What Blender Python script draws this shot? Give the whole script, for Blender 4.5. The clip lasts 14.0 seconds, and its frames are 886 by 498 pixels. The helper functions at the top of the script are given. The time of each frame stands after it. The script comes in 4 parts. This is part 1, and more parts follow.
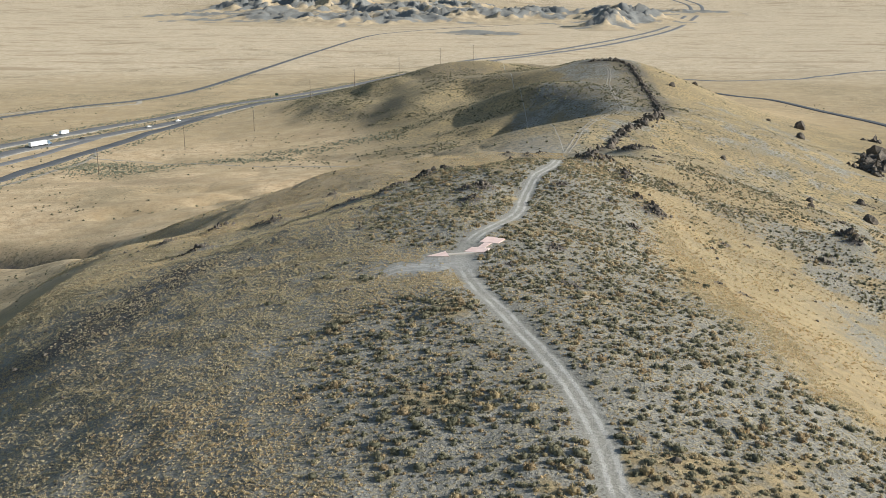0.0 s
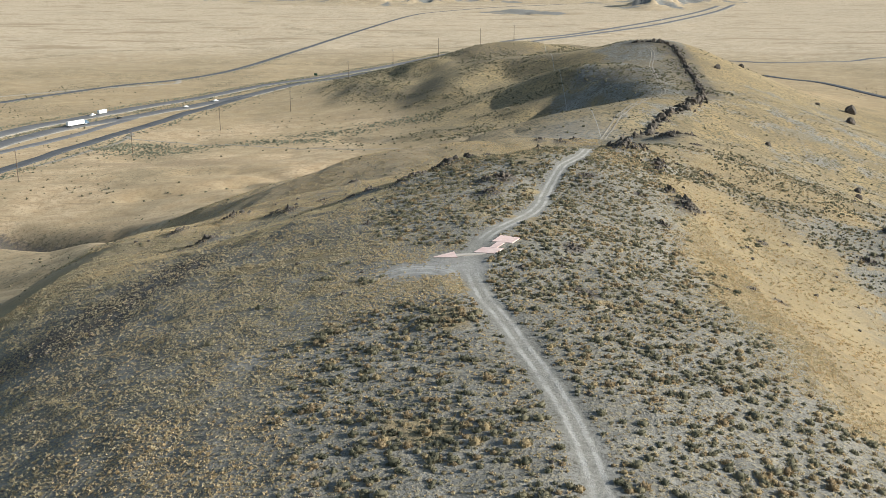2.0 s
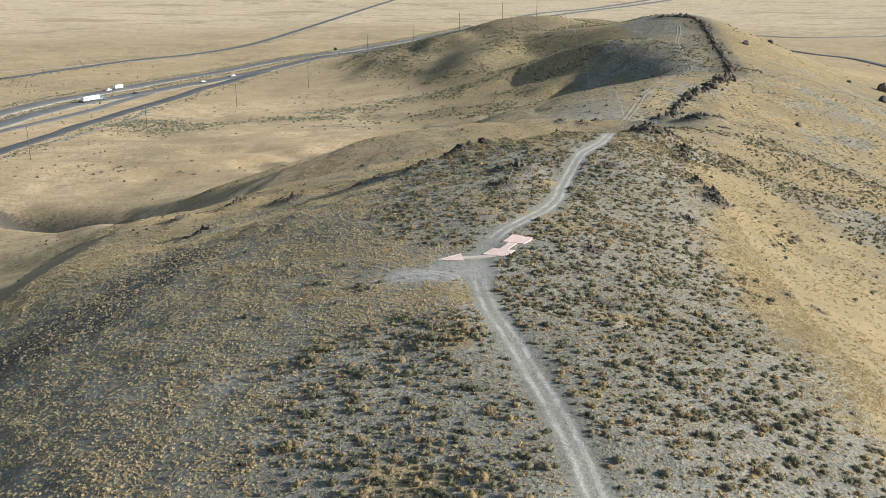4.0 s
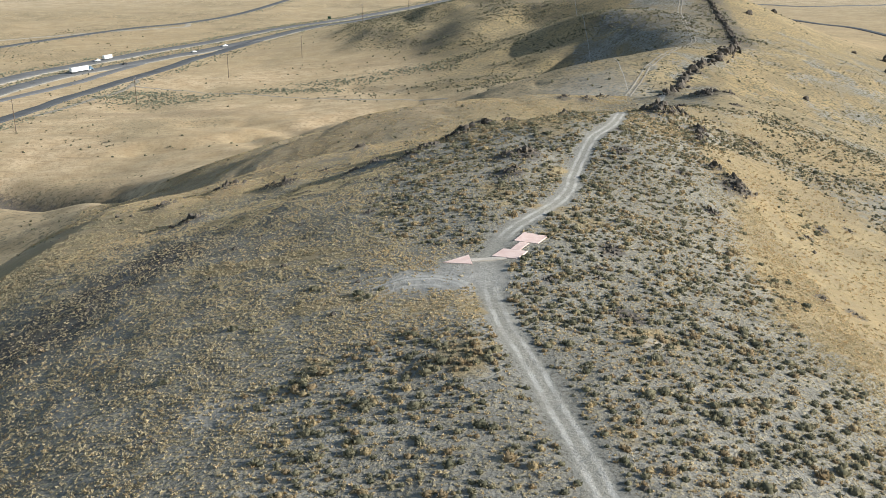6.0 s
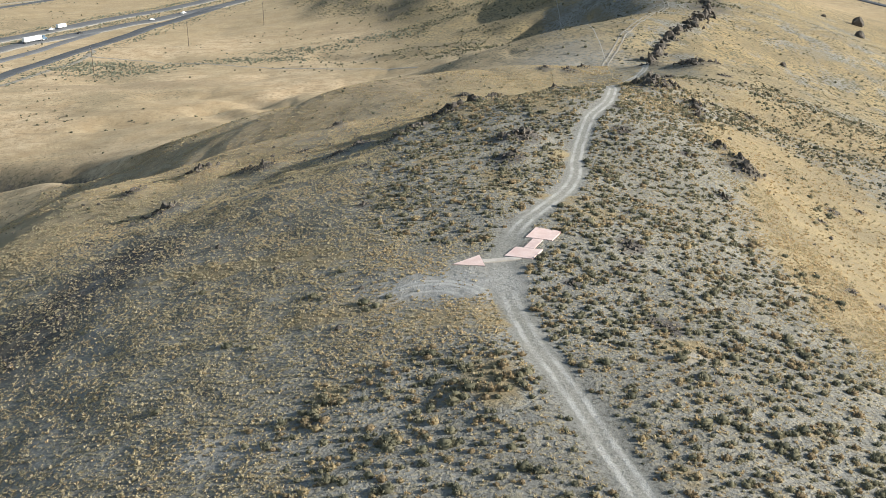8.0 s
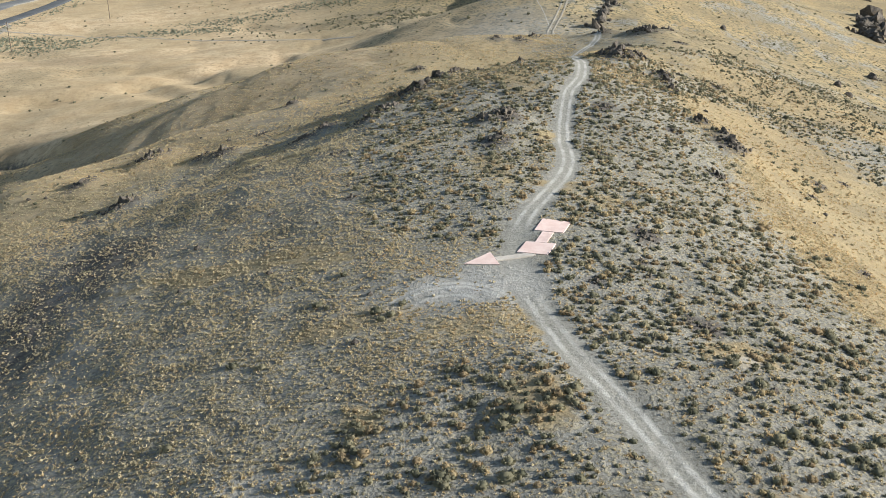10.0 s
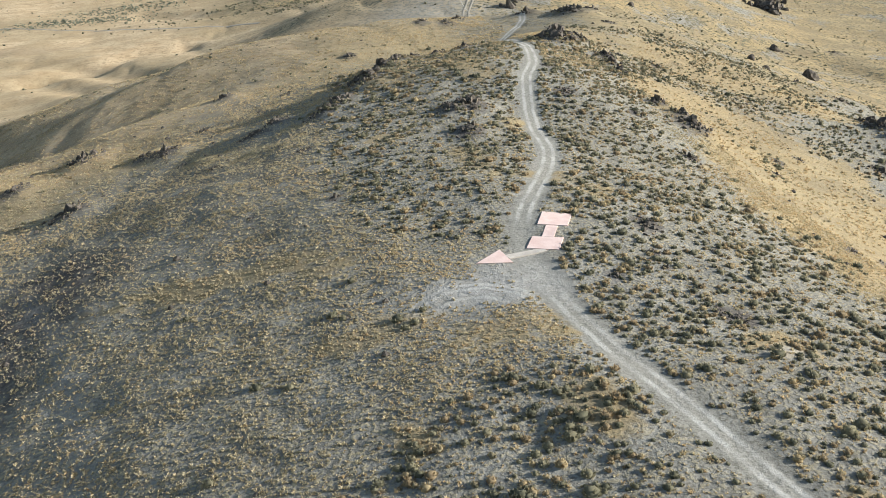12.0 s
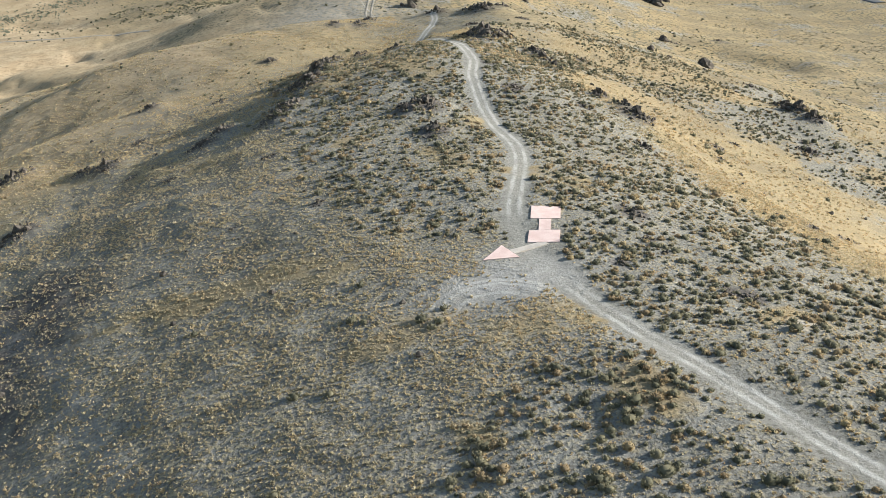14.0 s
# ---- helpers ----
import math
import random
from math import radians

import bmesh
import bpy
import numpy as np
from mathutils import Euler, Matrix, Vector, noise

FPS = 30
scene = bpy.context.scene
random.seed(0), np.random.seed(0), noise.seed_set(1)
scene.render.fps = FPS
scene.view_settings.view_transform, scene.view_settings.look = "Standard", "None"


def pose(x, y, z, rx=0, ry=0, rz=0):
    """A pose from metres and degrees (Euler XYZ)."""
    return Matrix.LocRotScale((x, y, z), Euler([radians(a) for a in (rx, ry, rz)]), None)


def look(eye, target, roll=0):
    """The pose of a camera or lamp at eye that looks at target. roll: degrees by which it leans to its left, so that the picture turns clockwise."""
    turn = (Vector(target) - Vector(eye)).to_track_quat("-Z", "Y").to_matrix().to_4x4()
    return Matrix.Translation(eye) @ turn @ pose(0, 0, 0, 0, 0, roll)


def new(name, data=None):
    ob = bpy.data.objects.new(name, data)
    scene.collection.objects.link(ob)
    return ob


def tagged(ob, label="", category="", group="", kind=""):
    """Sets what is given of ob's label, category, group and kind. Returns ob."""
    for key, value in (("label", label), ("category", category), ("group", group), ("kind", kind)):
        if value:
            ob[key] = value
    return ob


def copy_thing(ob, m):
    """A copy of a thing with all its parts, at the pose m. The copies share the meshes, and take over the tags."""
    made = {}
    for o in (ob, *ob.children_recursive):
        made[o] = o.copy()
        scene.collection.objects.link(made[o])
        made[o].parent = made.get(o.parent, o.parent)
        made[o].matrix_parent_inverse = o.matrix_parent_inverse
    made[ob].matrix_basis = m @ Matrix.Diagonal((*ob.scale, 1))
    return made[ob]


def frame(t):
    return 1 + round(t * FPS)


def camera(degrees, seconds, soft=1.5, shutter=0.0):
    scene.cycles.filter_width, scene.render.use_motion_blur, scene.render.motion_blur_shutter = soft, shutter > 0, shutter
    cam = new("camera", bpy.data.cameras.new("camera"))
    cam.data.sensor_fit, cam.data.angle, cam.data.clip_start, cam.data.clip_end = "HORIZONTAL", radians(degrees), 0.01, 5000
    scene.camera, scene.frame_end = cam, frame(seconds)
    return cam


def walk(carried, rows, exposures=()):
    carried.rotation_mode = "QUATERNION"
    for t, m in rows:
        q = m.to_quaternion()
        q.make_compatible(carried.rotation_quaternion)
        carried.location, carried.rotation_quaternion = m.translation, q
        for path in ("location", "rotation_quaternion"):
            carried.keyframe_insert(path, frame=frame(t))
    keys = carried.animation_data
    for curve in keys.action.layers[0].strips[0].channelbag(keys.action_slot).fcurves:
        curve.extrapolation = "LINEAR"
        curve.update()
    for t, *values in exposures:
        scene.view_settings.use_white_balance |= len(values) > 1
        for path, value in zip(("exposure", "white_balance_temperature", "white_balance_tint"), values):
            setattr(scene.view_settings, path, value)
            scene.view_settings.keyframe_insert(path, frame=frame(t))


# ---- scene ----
# ---- camera ----
cam = camera(48.3, 14.0, soft=0.55)
PATH = [
    (0.0, (1.25, 0.42, 108.91), (1.092, 97.129, 83.477), 0.04),
    (0.5, (2.79, 3.06, 108.88), (1.394, 99.645, 83.010), 0.05),
    (1.0, (4.14, 5.81, 108.89), (1.597, 102.242, 82.546), 0.06),
    (1.5, (5.28, 8.66, 108.92), (1.705, 104.920, 82.081), 0.06),
    (2.0, (6.23, 11.60, 108.98), (1.730, 107.677, 81.607), 0.06),
    (2.5, (6.96, 14.63, 109.06), (1.682, 110.502, 81.111), 0.05),
    (3.0, (7.47, 17.73, 109.14), (1.563, 113.381, 80.582), 0.05),
    (3.5, (7.76, 20.86, 109.23), (1.376, 116.290, 80.015), 0.06),
    (4.0, (7.80, 24.01, 109.30), (1.121, 119.202, 79.411), 0.07),
    (4.5, (7.61, 27.13, 109.38), (0.800, 122.086, 78.774), 0.09),
    (5.0, (7.17, 30.19, 109.45), (0.416, 124.913, 78.110), 0.11),
    (5.5, (6.50, 33.17, 109.53), (-0.021, 127.656, 77.427), 0.13),
    (6.0, (5.58, 36.05, 109.62), (-0.501, 130.292, 76.733), 0.14),
    (6.5, (4.44, 38.81, 109.72), (-1.003, 132.810, 76.030), 0.13),
    (7.0, (3.07, 41.46, 109.84), (-1.509, 135.201, 75.321), 0.12),
    (7.5, (1.51, 43.98, 109.96), (-1.999, 137.457, 74.606), 0.10),
    (8.0, (-0.25, 46.38, 110.10), (-2.456, 139.567, 73.886), 0.06),
    (8.5, (-2.18, 48.64, 110.23), (-2.867, 141.517, 73.170), 0.02),
    (9.0, (-4.28, 50.76, 110.37), (-3.225, 143.292, 72.472), -0.03),
    (9.5, (-6.54, 52.72, 110.51), (-3.529, 144.880, 71.817), -0.09),
    (10.0, (-8.96, 54.51, 110.64), (-3.783, 146.267, 71.227), -0.15),
    (10.5, (-11.53, 56.12, 110.77), (-3.993, 147.442, 70.725), -0.20),
    (11.0, (-14.23, 57.54, 110.89), (-4.171, 148.392, 70.330), -0.25),
    (11.5, (-17.06, 58.77, 111.02), (-4.329, 149.107, 70.053), -0.31),
    (12.0, (-19.97, 59.80, 111.14), (-4.483, 149.577, 69.893), -0.36),
    (12.5, (-22.95, 60.63, 111.26), (-4.649, 149.786, 69.844), -0.42),
    (13.0, (-25.98, 61.22, 111.39), (-4.836, 149.719, 69.893), -0.49),
    (13.5, (-29.04, 61.59, 111.51), (-5.051, 149.360, 70.027), -0.57),
    (14.0, (-32.13, 61.72, 111.63), (-5.292, 148.702, 70.243), -0.66),
]
walk(cam, [(t, look(eye, target, roll)) for t, eye, target, roll in PATH], [(0.0, 0.56), (3.0, 0.60), (6.0, 0.68), (8.0, 0.75), (11.0, 0.86), (14.0, 0.92)])

# ---- world, sun, exposure ----
SUN_AZ, SUN_EL = -5.0, 21.5  # degrees from +x towards +y, and above the horizon
world = bpy.data.worlds.new("world")
world.use_nodes = True
scene.world = world
sky = world.node_tree.nodes.new("ShaderNodeTexSky")
sky.sky_type = "NISHITA"
sky.sun_disc = False
sky.sun_elevation = radians(SUN_EL)
sky.sun_rotation = radians(90 - SUN_AZ)
sky.dust_density = 0.7
sky.air_density = 1.3
world.node_tree.links.new(sky.outputs["Color"], world.node_tree.nodes["Background"].inputs["Color"])
world.node_tree.nodes["Background"].inputs["Strength"].default_value = 0.082
sun = new("sun", bpy.data.lights.new("sun", "SUN"))
sun.data.energy, sun.data.angle, sun.data.color = 5.0, radians(0.6), (1.0, 0.975, 0.91)
sun.matrix_world = look((0, 0, 0), (-math.cos(radians(SUN_AZ)) * math.cos(radians(SUN_EL)), -math.sin(radians(SUN_AZ)) * math.cos(radians(SUN_EL)), -math.sin(radians(SUN_EL))))
sun.location = (300, 140, 300)

# ---- landform ----
# Mounds that add up to the ridge: x, y, half widths, turn, height
RIDGE = [
    (-10, 100, 85, 93, 0.51, 48.1),
    (-4, 196, 81, 46, 1.03, 16.3),
    (-82, 216, 48, 34, 1.35, 22.1),
    (38, 136, 36, 79, 0.26, 12.7),
    (18, 274, 74, 57, -1.11, 31.9),
    (120, 225, 65, 41, -1.57, 33.0),
    (53, 371, 79, 57, -0.43, 43.0),
    (24, 252, 22, 56, -0.57, 10.3),
    (62, 489, 67, 67, 0.26, 31.0),
    (182, 388, 69, 34, -0.34, 8.1),
]
SPURS = [
    (84, 609, 62, 85, 0.03, 37.0),
    (140, 808, 51, 72, 0.30, 42.7),
    (82, 702, 74, 51, -0.09, 15.6),
    (12, 864, 93, 96, -0.10, 27.7),
    (222, 852, 49, 100, 0.18, 16.9),
    (80, 1024, 80, 59, -0.34, 30.9),
    (188, 591, 45, 78, -0.07, 18.0),
    (-76, 349, 63, 50, 1.02, 22.2),
    (8, -82, 84, 105, -0.15, 60.5),
    (-67, 554, 129, 64, 0.39, 9.7),
    (-41, 262, 47, 24, 0.24, 5.4),
    (41, 599, 45, 54, 0.12, -11.9),
    (21, 411, 56, 34, 0.19, -17.4),
    (28, 301, 20, 58, -0.30, -9.3),
    (-14, 938, 92, 46, 0.0, 13.0),
]
# Low swells and dips that lie on them: x, y, breadth, height
SWELLS = [
    (-10, 230, 42, -1.3), (-102, 258, 30, 4.2), (50, 260, 18, -1.9), (-60, 250, 18, -2.4), (10, 200, 18, -1.9), (0, 100, 42, 1.0), (40, 210, 18, 1.3),
    (-60, 210, 18, -1.7), (-20, 270, 18, -0.9), (90, 230, 42, -0.8), (-30, 190, 18, 0.8), (20, 140, 18, -0.6), (70, 340, 18, -1.1),
    (110, 250, 18, -3.2), (-20, 530, 60, -5.0), (-50, 270, 18, 1.7), (-110, 260, 18, 1.8), (-50, 360, 60, -1.5), (140, 410, 60, 1.4), (40, 120, 18, 0.6), (40, 290, 18, 0.7),
]
PLAIN = -3.0


def hash_grid(i, j, seed):
    n = (i * 374761393 + j * 668265263 + seed * 974711) & 0x7FFFFFFF
    n = ((n ^ (n >> 13)) * 1274126177) & 0x7FFFFFFF
    return ((n ^ (n >> 16)) & 0xFFFF) / 32767.5 - 1.0


def lumps(x, y, size, seed=0):
    """Smooth noise of -1 to 1 with lumps of that size, in metres."""
    u, v = np.asarray(x, float) / size, np.asarray(y, float) / size
    i, j = np.floor(u).astype(np.int64), np.floor(v).astype(np.int64)
    a, b = u - i, v - j
    a, b = a * a * a * (a * (6 * a - 15) + 10), b * b * b * (b * (6 * b - 15) + 10)
    top = hash_grid(i, j, seed) * (1 - a) + hash_grid(i + 1, j, seed) * a
    low = hash_grid(i, j + 1, seed) * (1 - a) + hash_grid(i + 1, j + 1, seed) * a
    return top * (1 - b) + low * b


def fractal(x, y, size, seed=0, octaves=4, gain=0.5):
    total, amp = 0.0, 1.0
    for k in range(octaves):
        total = total + amp * lumps(x + 17.3 * k, y - 9.1 * k, size / 2.03**k, seed + 7 * k)
        amp *= gain
    return total


def step(lo, hi, v):
    t = np.clip((v - lo) / (hi - lo), 0, 1)
    return t * t * (3 - 2 * t)


def smooth_line(points, gap=2.0):
    """Points every gap metres along a rounded line through the given ones."""
    p = np.array(points, float)
    q = np.vstack([2 * p[0] - p[1], p, 2 * p[-1] - p[-2]])
    out = []
    for k in range(1, len(q) - 2):
        a, b, c, d = q[k - 1], q[k], q[k + 1], q[k + 2]
        n = max(2, int(np.linalg.norm(c - b) / gap))
        t = (np.arange(n) / n)[:, None]
        out.append(0.5 * (2 * b + (c - a) * t + (2 * a - 5 * b + 4 * c - d) * t**2 + (3 * b - a - 3 * c + d) * t**3))
    return np.vstack(out + [p[-1:]])


def away(x, y, line, reach, sided=False):
    """Distance to a line of points, for places within reach; reach elsewhere. sided: minus on its left."""
    x, y = np.asarray(x, float), np.asarray(y, float)
    out = np.full(x.shape, float(reach))
    near = (x > line[:, 0].min() - reach) & (x < line[:, 0].max() + reach) & (y > line[:, 1].min() - reach) & (y < line[:, 1].max() + reach)
    px, py = x[near], y[near]
    best = np.full(px.shape, float(reach) ** 2)
    side = np.ones(px.shape)
    for (ax, ay), (bx, by) in zip(line[:-1], line[1:]):
        dx, dy = bx - ax, by - ay
        sel = (np.abs(px - (ax + bx) / 2) < reach + abs(dx)) & (np.abs(py - (ay + by) / 2) < reach + abs(dy))
        if not sel.any():
            continue
        t = np.clip(((px[sel] - ax) * dx + (py[sel] - ay) * dy) / (dx * dx + dy * dy + 1e-9), 0, 1)
        d2 = (px[sel] - ax - t * dx) ** 2 + (py[sel] - ay - t * dy) ** 2
        cross = np.sign(dy * (px[sel] - ax) - dx * (py[sel] - ay))
        side[sel] = np.where(d2 < best[sel], cross, side[sel])
        best[sel] = np.minimum(best[sel], d2)
    out[near] = np.sqrt(best) * (side if sided else 1)
    return out


TRACK = smooth_line([(30, -220), (24, -120), (17, -30), (14, 40), (15, 60), (15.3, 76), (14.6, 88), (12.7, 99), (10.6, 108.5), (8.4, 118), (6.1, 126.5), (4.8, 134), (4.0, 142), (4.2, 150), (6, 158), (9.6, 166), (13.5, 175), (15.6, 183), (16.8, 194), (19, 206), (22, 219), (26.5, 232), (31, 256), (34, 285), (36.5, 304), (44, 323), (52, 340), (55, 352)], 2.0)
OLD_TRAIL = smooth_line([(-60, 190), (-50, 168), (-43.5, 153), (-40.5, 139), (-37.5, 129), (-36.7, 116), (-35, 98)], 3.0)
GULLY = smooth_line([(-215, 418), (-187, 403), (-159, 388), (-137, 381), (-112, 352)], 5.0)
WASHES = [smooth_line(w, 8.0) for w in ([(-150, 520), (-112, 512), (-80, 470), (-58, 452)], [(-110, 470), (-85, 440), (-60, 405)], [(40, 640), (5, 610), (-40, 600), (-90, 640)], [(-118, 484), (-96, 500), (-80, 522), (-62, 524)], [(-162, 470), (-138, 473), (-118, 486)])]


# Steep-sided spurs: crest from west to east, height, breadth of the steep side and of the gentle one
FINS = [(smooth_line(p, 5.0), h, a, b) for p, h, a, b in (
    ([(-38, 752), (-14, 792), (10, 822), (45, 812), (92, 790)], 10.0, 17, 42),
    ([(-12, 700), (10, 716), (45, 722), (82, 700)], 6.0, 12, 30),
    ([(-2, 668), (18, 664), (44, 640)], 4.5, 10, 24),
    ([(-118, 806), (-92, 818), (-62, 804)], 3.8, 14, 30),
    ([(-140, 868), (-118, 866), (-92, 850)], 3.5, 14, 30),
    ([(-24, 905), (10, 918), (62, 925)], 7.0, 15, 34),
    ([(-70, 872), (-50, 884), (-28, 880)], 5.5, 12, 26),
    ([(228, 480), (244, 456), (255, 430), (250, 404)], 5.5, 9, 40),
    ([(262, 400), (268, 380), (262, 355)], 3.5, 8, 30),
    ([(-182, 476), (-140, 484), (-110, 478)], 1.6, 7, 30),
    ([(-150, 440), (-118, 452), (-90, 440)], 1.8, 7, 30),
    ([(-28, 354), (-46, 339), (-60, 328), (-78, 316)], 2.2, 6, 16),
    ([(-205, 362), (-170, 345), (-140, 330)], 1.8, 9, 40),
)]
OUTCROPS = [
    # x, y, spread, tallest rock, number of rocks
    (40.5, 266.0, 5.0, 5.2, 18), (46.0, 265.5, 2.4, 2.2, 8), (48.3, 255.5, 2.6, 2.8, 10), (46.5, 246.0, 2.4, 2.4, 8), (45.0, 236.5, 2.2, 2.0, 8),
    (56.5, 352.0, 4.5, 2.8, 10), (66.0, 340.0, 6.5, 4.4, 18), (73.0, 339.5, 3.0, 2.2, 8), (14.0, 300.0, 2.6, 2.0, 8), (5.4, 266.0, 4.2, 3.0, 16), (1.0, 252.0, 4.0, 3.0, 14),
    (-4.2, 238.0, 4.6, 3.2, 16), (-9.9, 222.0, 3.6, 2.6, 14), (-13.0, 218.0, 3.0, 1.8, 9), (-20.4, 226.0, 2.4, 2.0, 9), (-24.0, 221.5, 3.0, 1.6, 9),
    (-31.0, 278.0, 3.0, 2.0, 10), (30.5, 345.0, 3.6, 2.3, 10), (23.5, 346.0, 3.4, 2.2, 9), (36.0, 355.0, 3.4, 2.0, 9), (18.3, 256.5, 2.6, 1.8, 9),
    (-1.0, 308.0, 2.4, 1.7, 7), (9.0, 204.0, 3.2, 2.9, 13), (5.6, 203.0, 2.2, 2.3, 8), (6.4, 190.5, 2.8, 2.0, 10), (-40.0, 232.5, 3.4, 1.9, 12), (-44.0, 234.5, 2.8, 1.5, 9),
    (-57.0, 248.0, 4.0, 2.8, 13), (-52.5, 208.0, 3.6, 2.5, 12), (7.9, 290.0, 3.4, 2.2, 10), (20.0, 300.0, 3.6, 2.0, 9), (-66.0, 232.0, 3.0, 2.0, 9),
    (45.5, 203.5, 3.4, 2.4, 14), (46.0, 208.5, 2.2, 1.8, 8), (44.0, 214.5, 2.0, 2.2, 8), (98.8, 232.0, 3.2, 3.6, 12), (102.0, 241.0, 2.2, 3.0, 8), (97.3, 224.5, 2.2, 2.6, 9),
]
LEDGES = [
    (38.0, 186.5, 1.5, 1.6, 8), (19.0, 154.3, 2.0, 1.7, 10), (10.8, 141.2, 1.1, 1.1, 6), (24.1, 147.5, 0.7, 0.7, 4), (19.0, 131.4, 1.7, 0.9, 9), (17.8, 132.8, 0.7, 1.0, 4),
    (20.0, 187.0, 1.7, 1.1, 7), (83.0, 206.5, 2.2, 1.8, 9), (86.0, 211.0, 1.5, 1.3, 6), (16.7, 146.6, 0.8, 0.9, 4), (16.5, 142.2, 0.7, 0.7, 4), (-16.6, 194.6, 1.3, 1.0, 6), (-6.7, 186.0, 0.8, 0.7, 4),
    (-13.9, 171.7, 1.1, 1.0, 5), (-24.2, 173.0, 0.7, 0.7, 4), (51.0, 156.2, 1.4, 0.9, 5), (36.0, 204.0, 1.6, 1.2, 7), (26.3, 210.5, 2.2, 1.4, 9), (62.5, 261.0, 1.6, 1.5, 6),
    (70.0, 316.0, 2.4, 1.7, 7), (54.0, 312.0, 2.8, 2.2, 8), (47.0, 158.0, 1.2, 0.8, 5), (-17.5, 262.0, 1.8, 1.1, 6), (-34.0, 246.0, 1.6, 1.2, 6), (-8.0, 246.0, 1.8, 1.4, 7),
    (28.0, 228.0, 1.5, 1.0, 6), (60.0, 201.0, 1.4, 1.1, 5), (66.0, 205.0, 1.2, 1.0, 5), (55.0, 192.0, 1.0, 0.8, 4), (-30.0, 205.0, 1.3, 0.9, 6), (-36.0, 220.0, 1.4, 1.0, 6),
    (204, 438, 3, 2.0, 6), (209, 474, 4, 1.8, 8), (237, 477, 5, 2.0, 9), (132, 330, 2.4, 2.0, 7), (118, 300, 2.0, 1.8, 6), (112, 268, 2.4, 2.0, 8),
]
CRAGS = [(250, 572, 8, 15, 14), (262, 598, 9, 19, 15), (276, 624, 9, 20, 15), (290, 655, 9, 16, 13), (322, 735, 8, 10, 9)]
BOULDERS = [
    # x, y, width, height
    (267, 739, 12, 9), (247, 681, 9, 6), (141, 371, 4, 3), (168, 378, 9, 5),  (205, 474, 7, 4),
    (199, 790, 7, 4), (168, 733, 7, 4.5), (139, 485, 4, 3), (129, 338, 4, 2.4), (240, 730, 5, 3),
]


WEST = [(-352, 560), (-337, 650), (-323, 720), (-301, 775), (-274, 837), (-243, 893), (-209, 975), (-147, 1105), (-60, 1330), (42, 1631), (171, 1827), (433, 2412), (710, 3167), (1036, 4274), (1050, 4700)]
EAST = [(-325, 560), (-306, 685), (-286, 738), (-258, 792), (-229, 848), (-195, 912), (-155, 1010), (-110, 1130), (-30, 1330), (70, 1600), (233, 1884), (402, 2236), (698, 3012), (1084, 4274), (1110, 4700)]
FRONT = [(-276, 470), (-267, 560), (-260, 640), (-246, 722), (-224, 822), (-194, 922), (-157, 1022), (-120, 1120)]
OLD = [(-420, 830), (-392, 900), (-354, 980), (-316, 1030), (-284, 1139), (-264, 1400), (-236, 1850), (-188, 2463), (-125, 2700), (22, 2963), (198, 3128), (397, 3335)]
LOWER = [(300, 1110), (319, 1071), (344, 1034), (359, 935), (376, 841), (385, 700), (400, 560)]
ROAD_LINES = [smooth_line(r, 25.0) for r in (WEST, EAST, FRONT, OLD, LOWER)]


def road_calm(x, y):
    """0 on a road's bed, 1 well away from it."""
    d = np.full(np.shape(x), 70.0)
    for line in ROAD_LINES:
        d = np.minimum(d, away(x, y, line, 70.0))
    return step(12, 65, d)


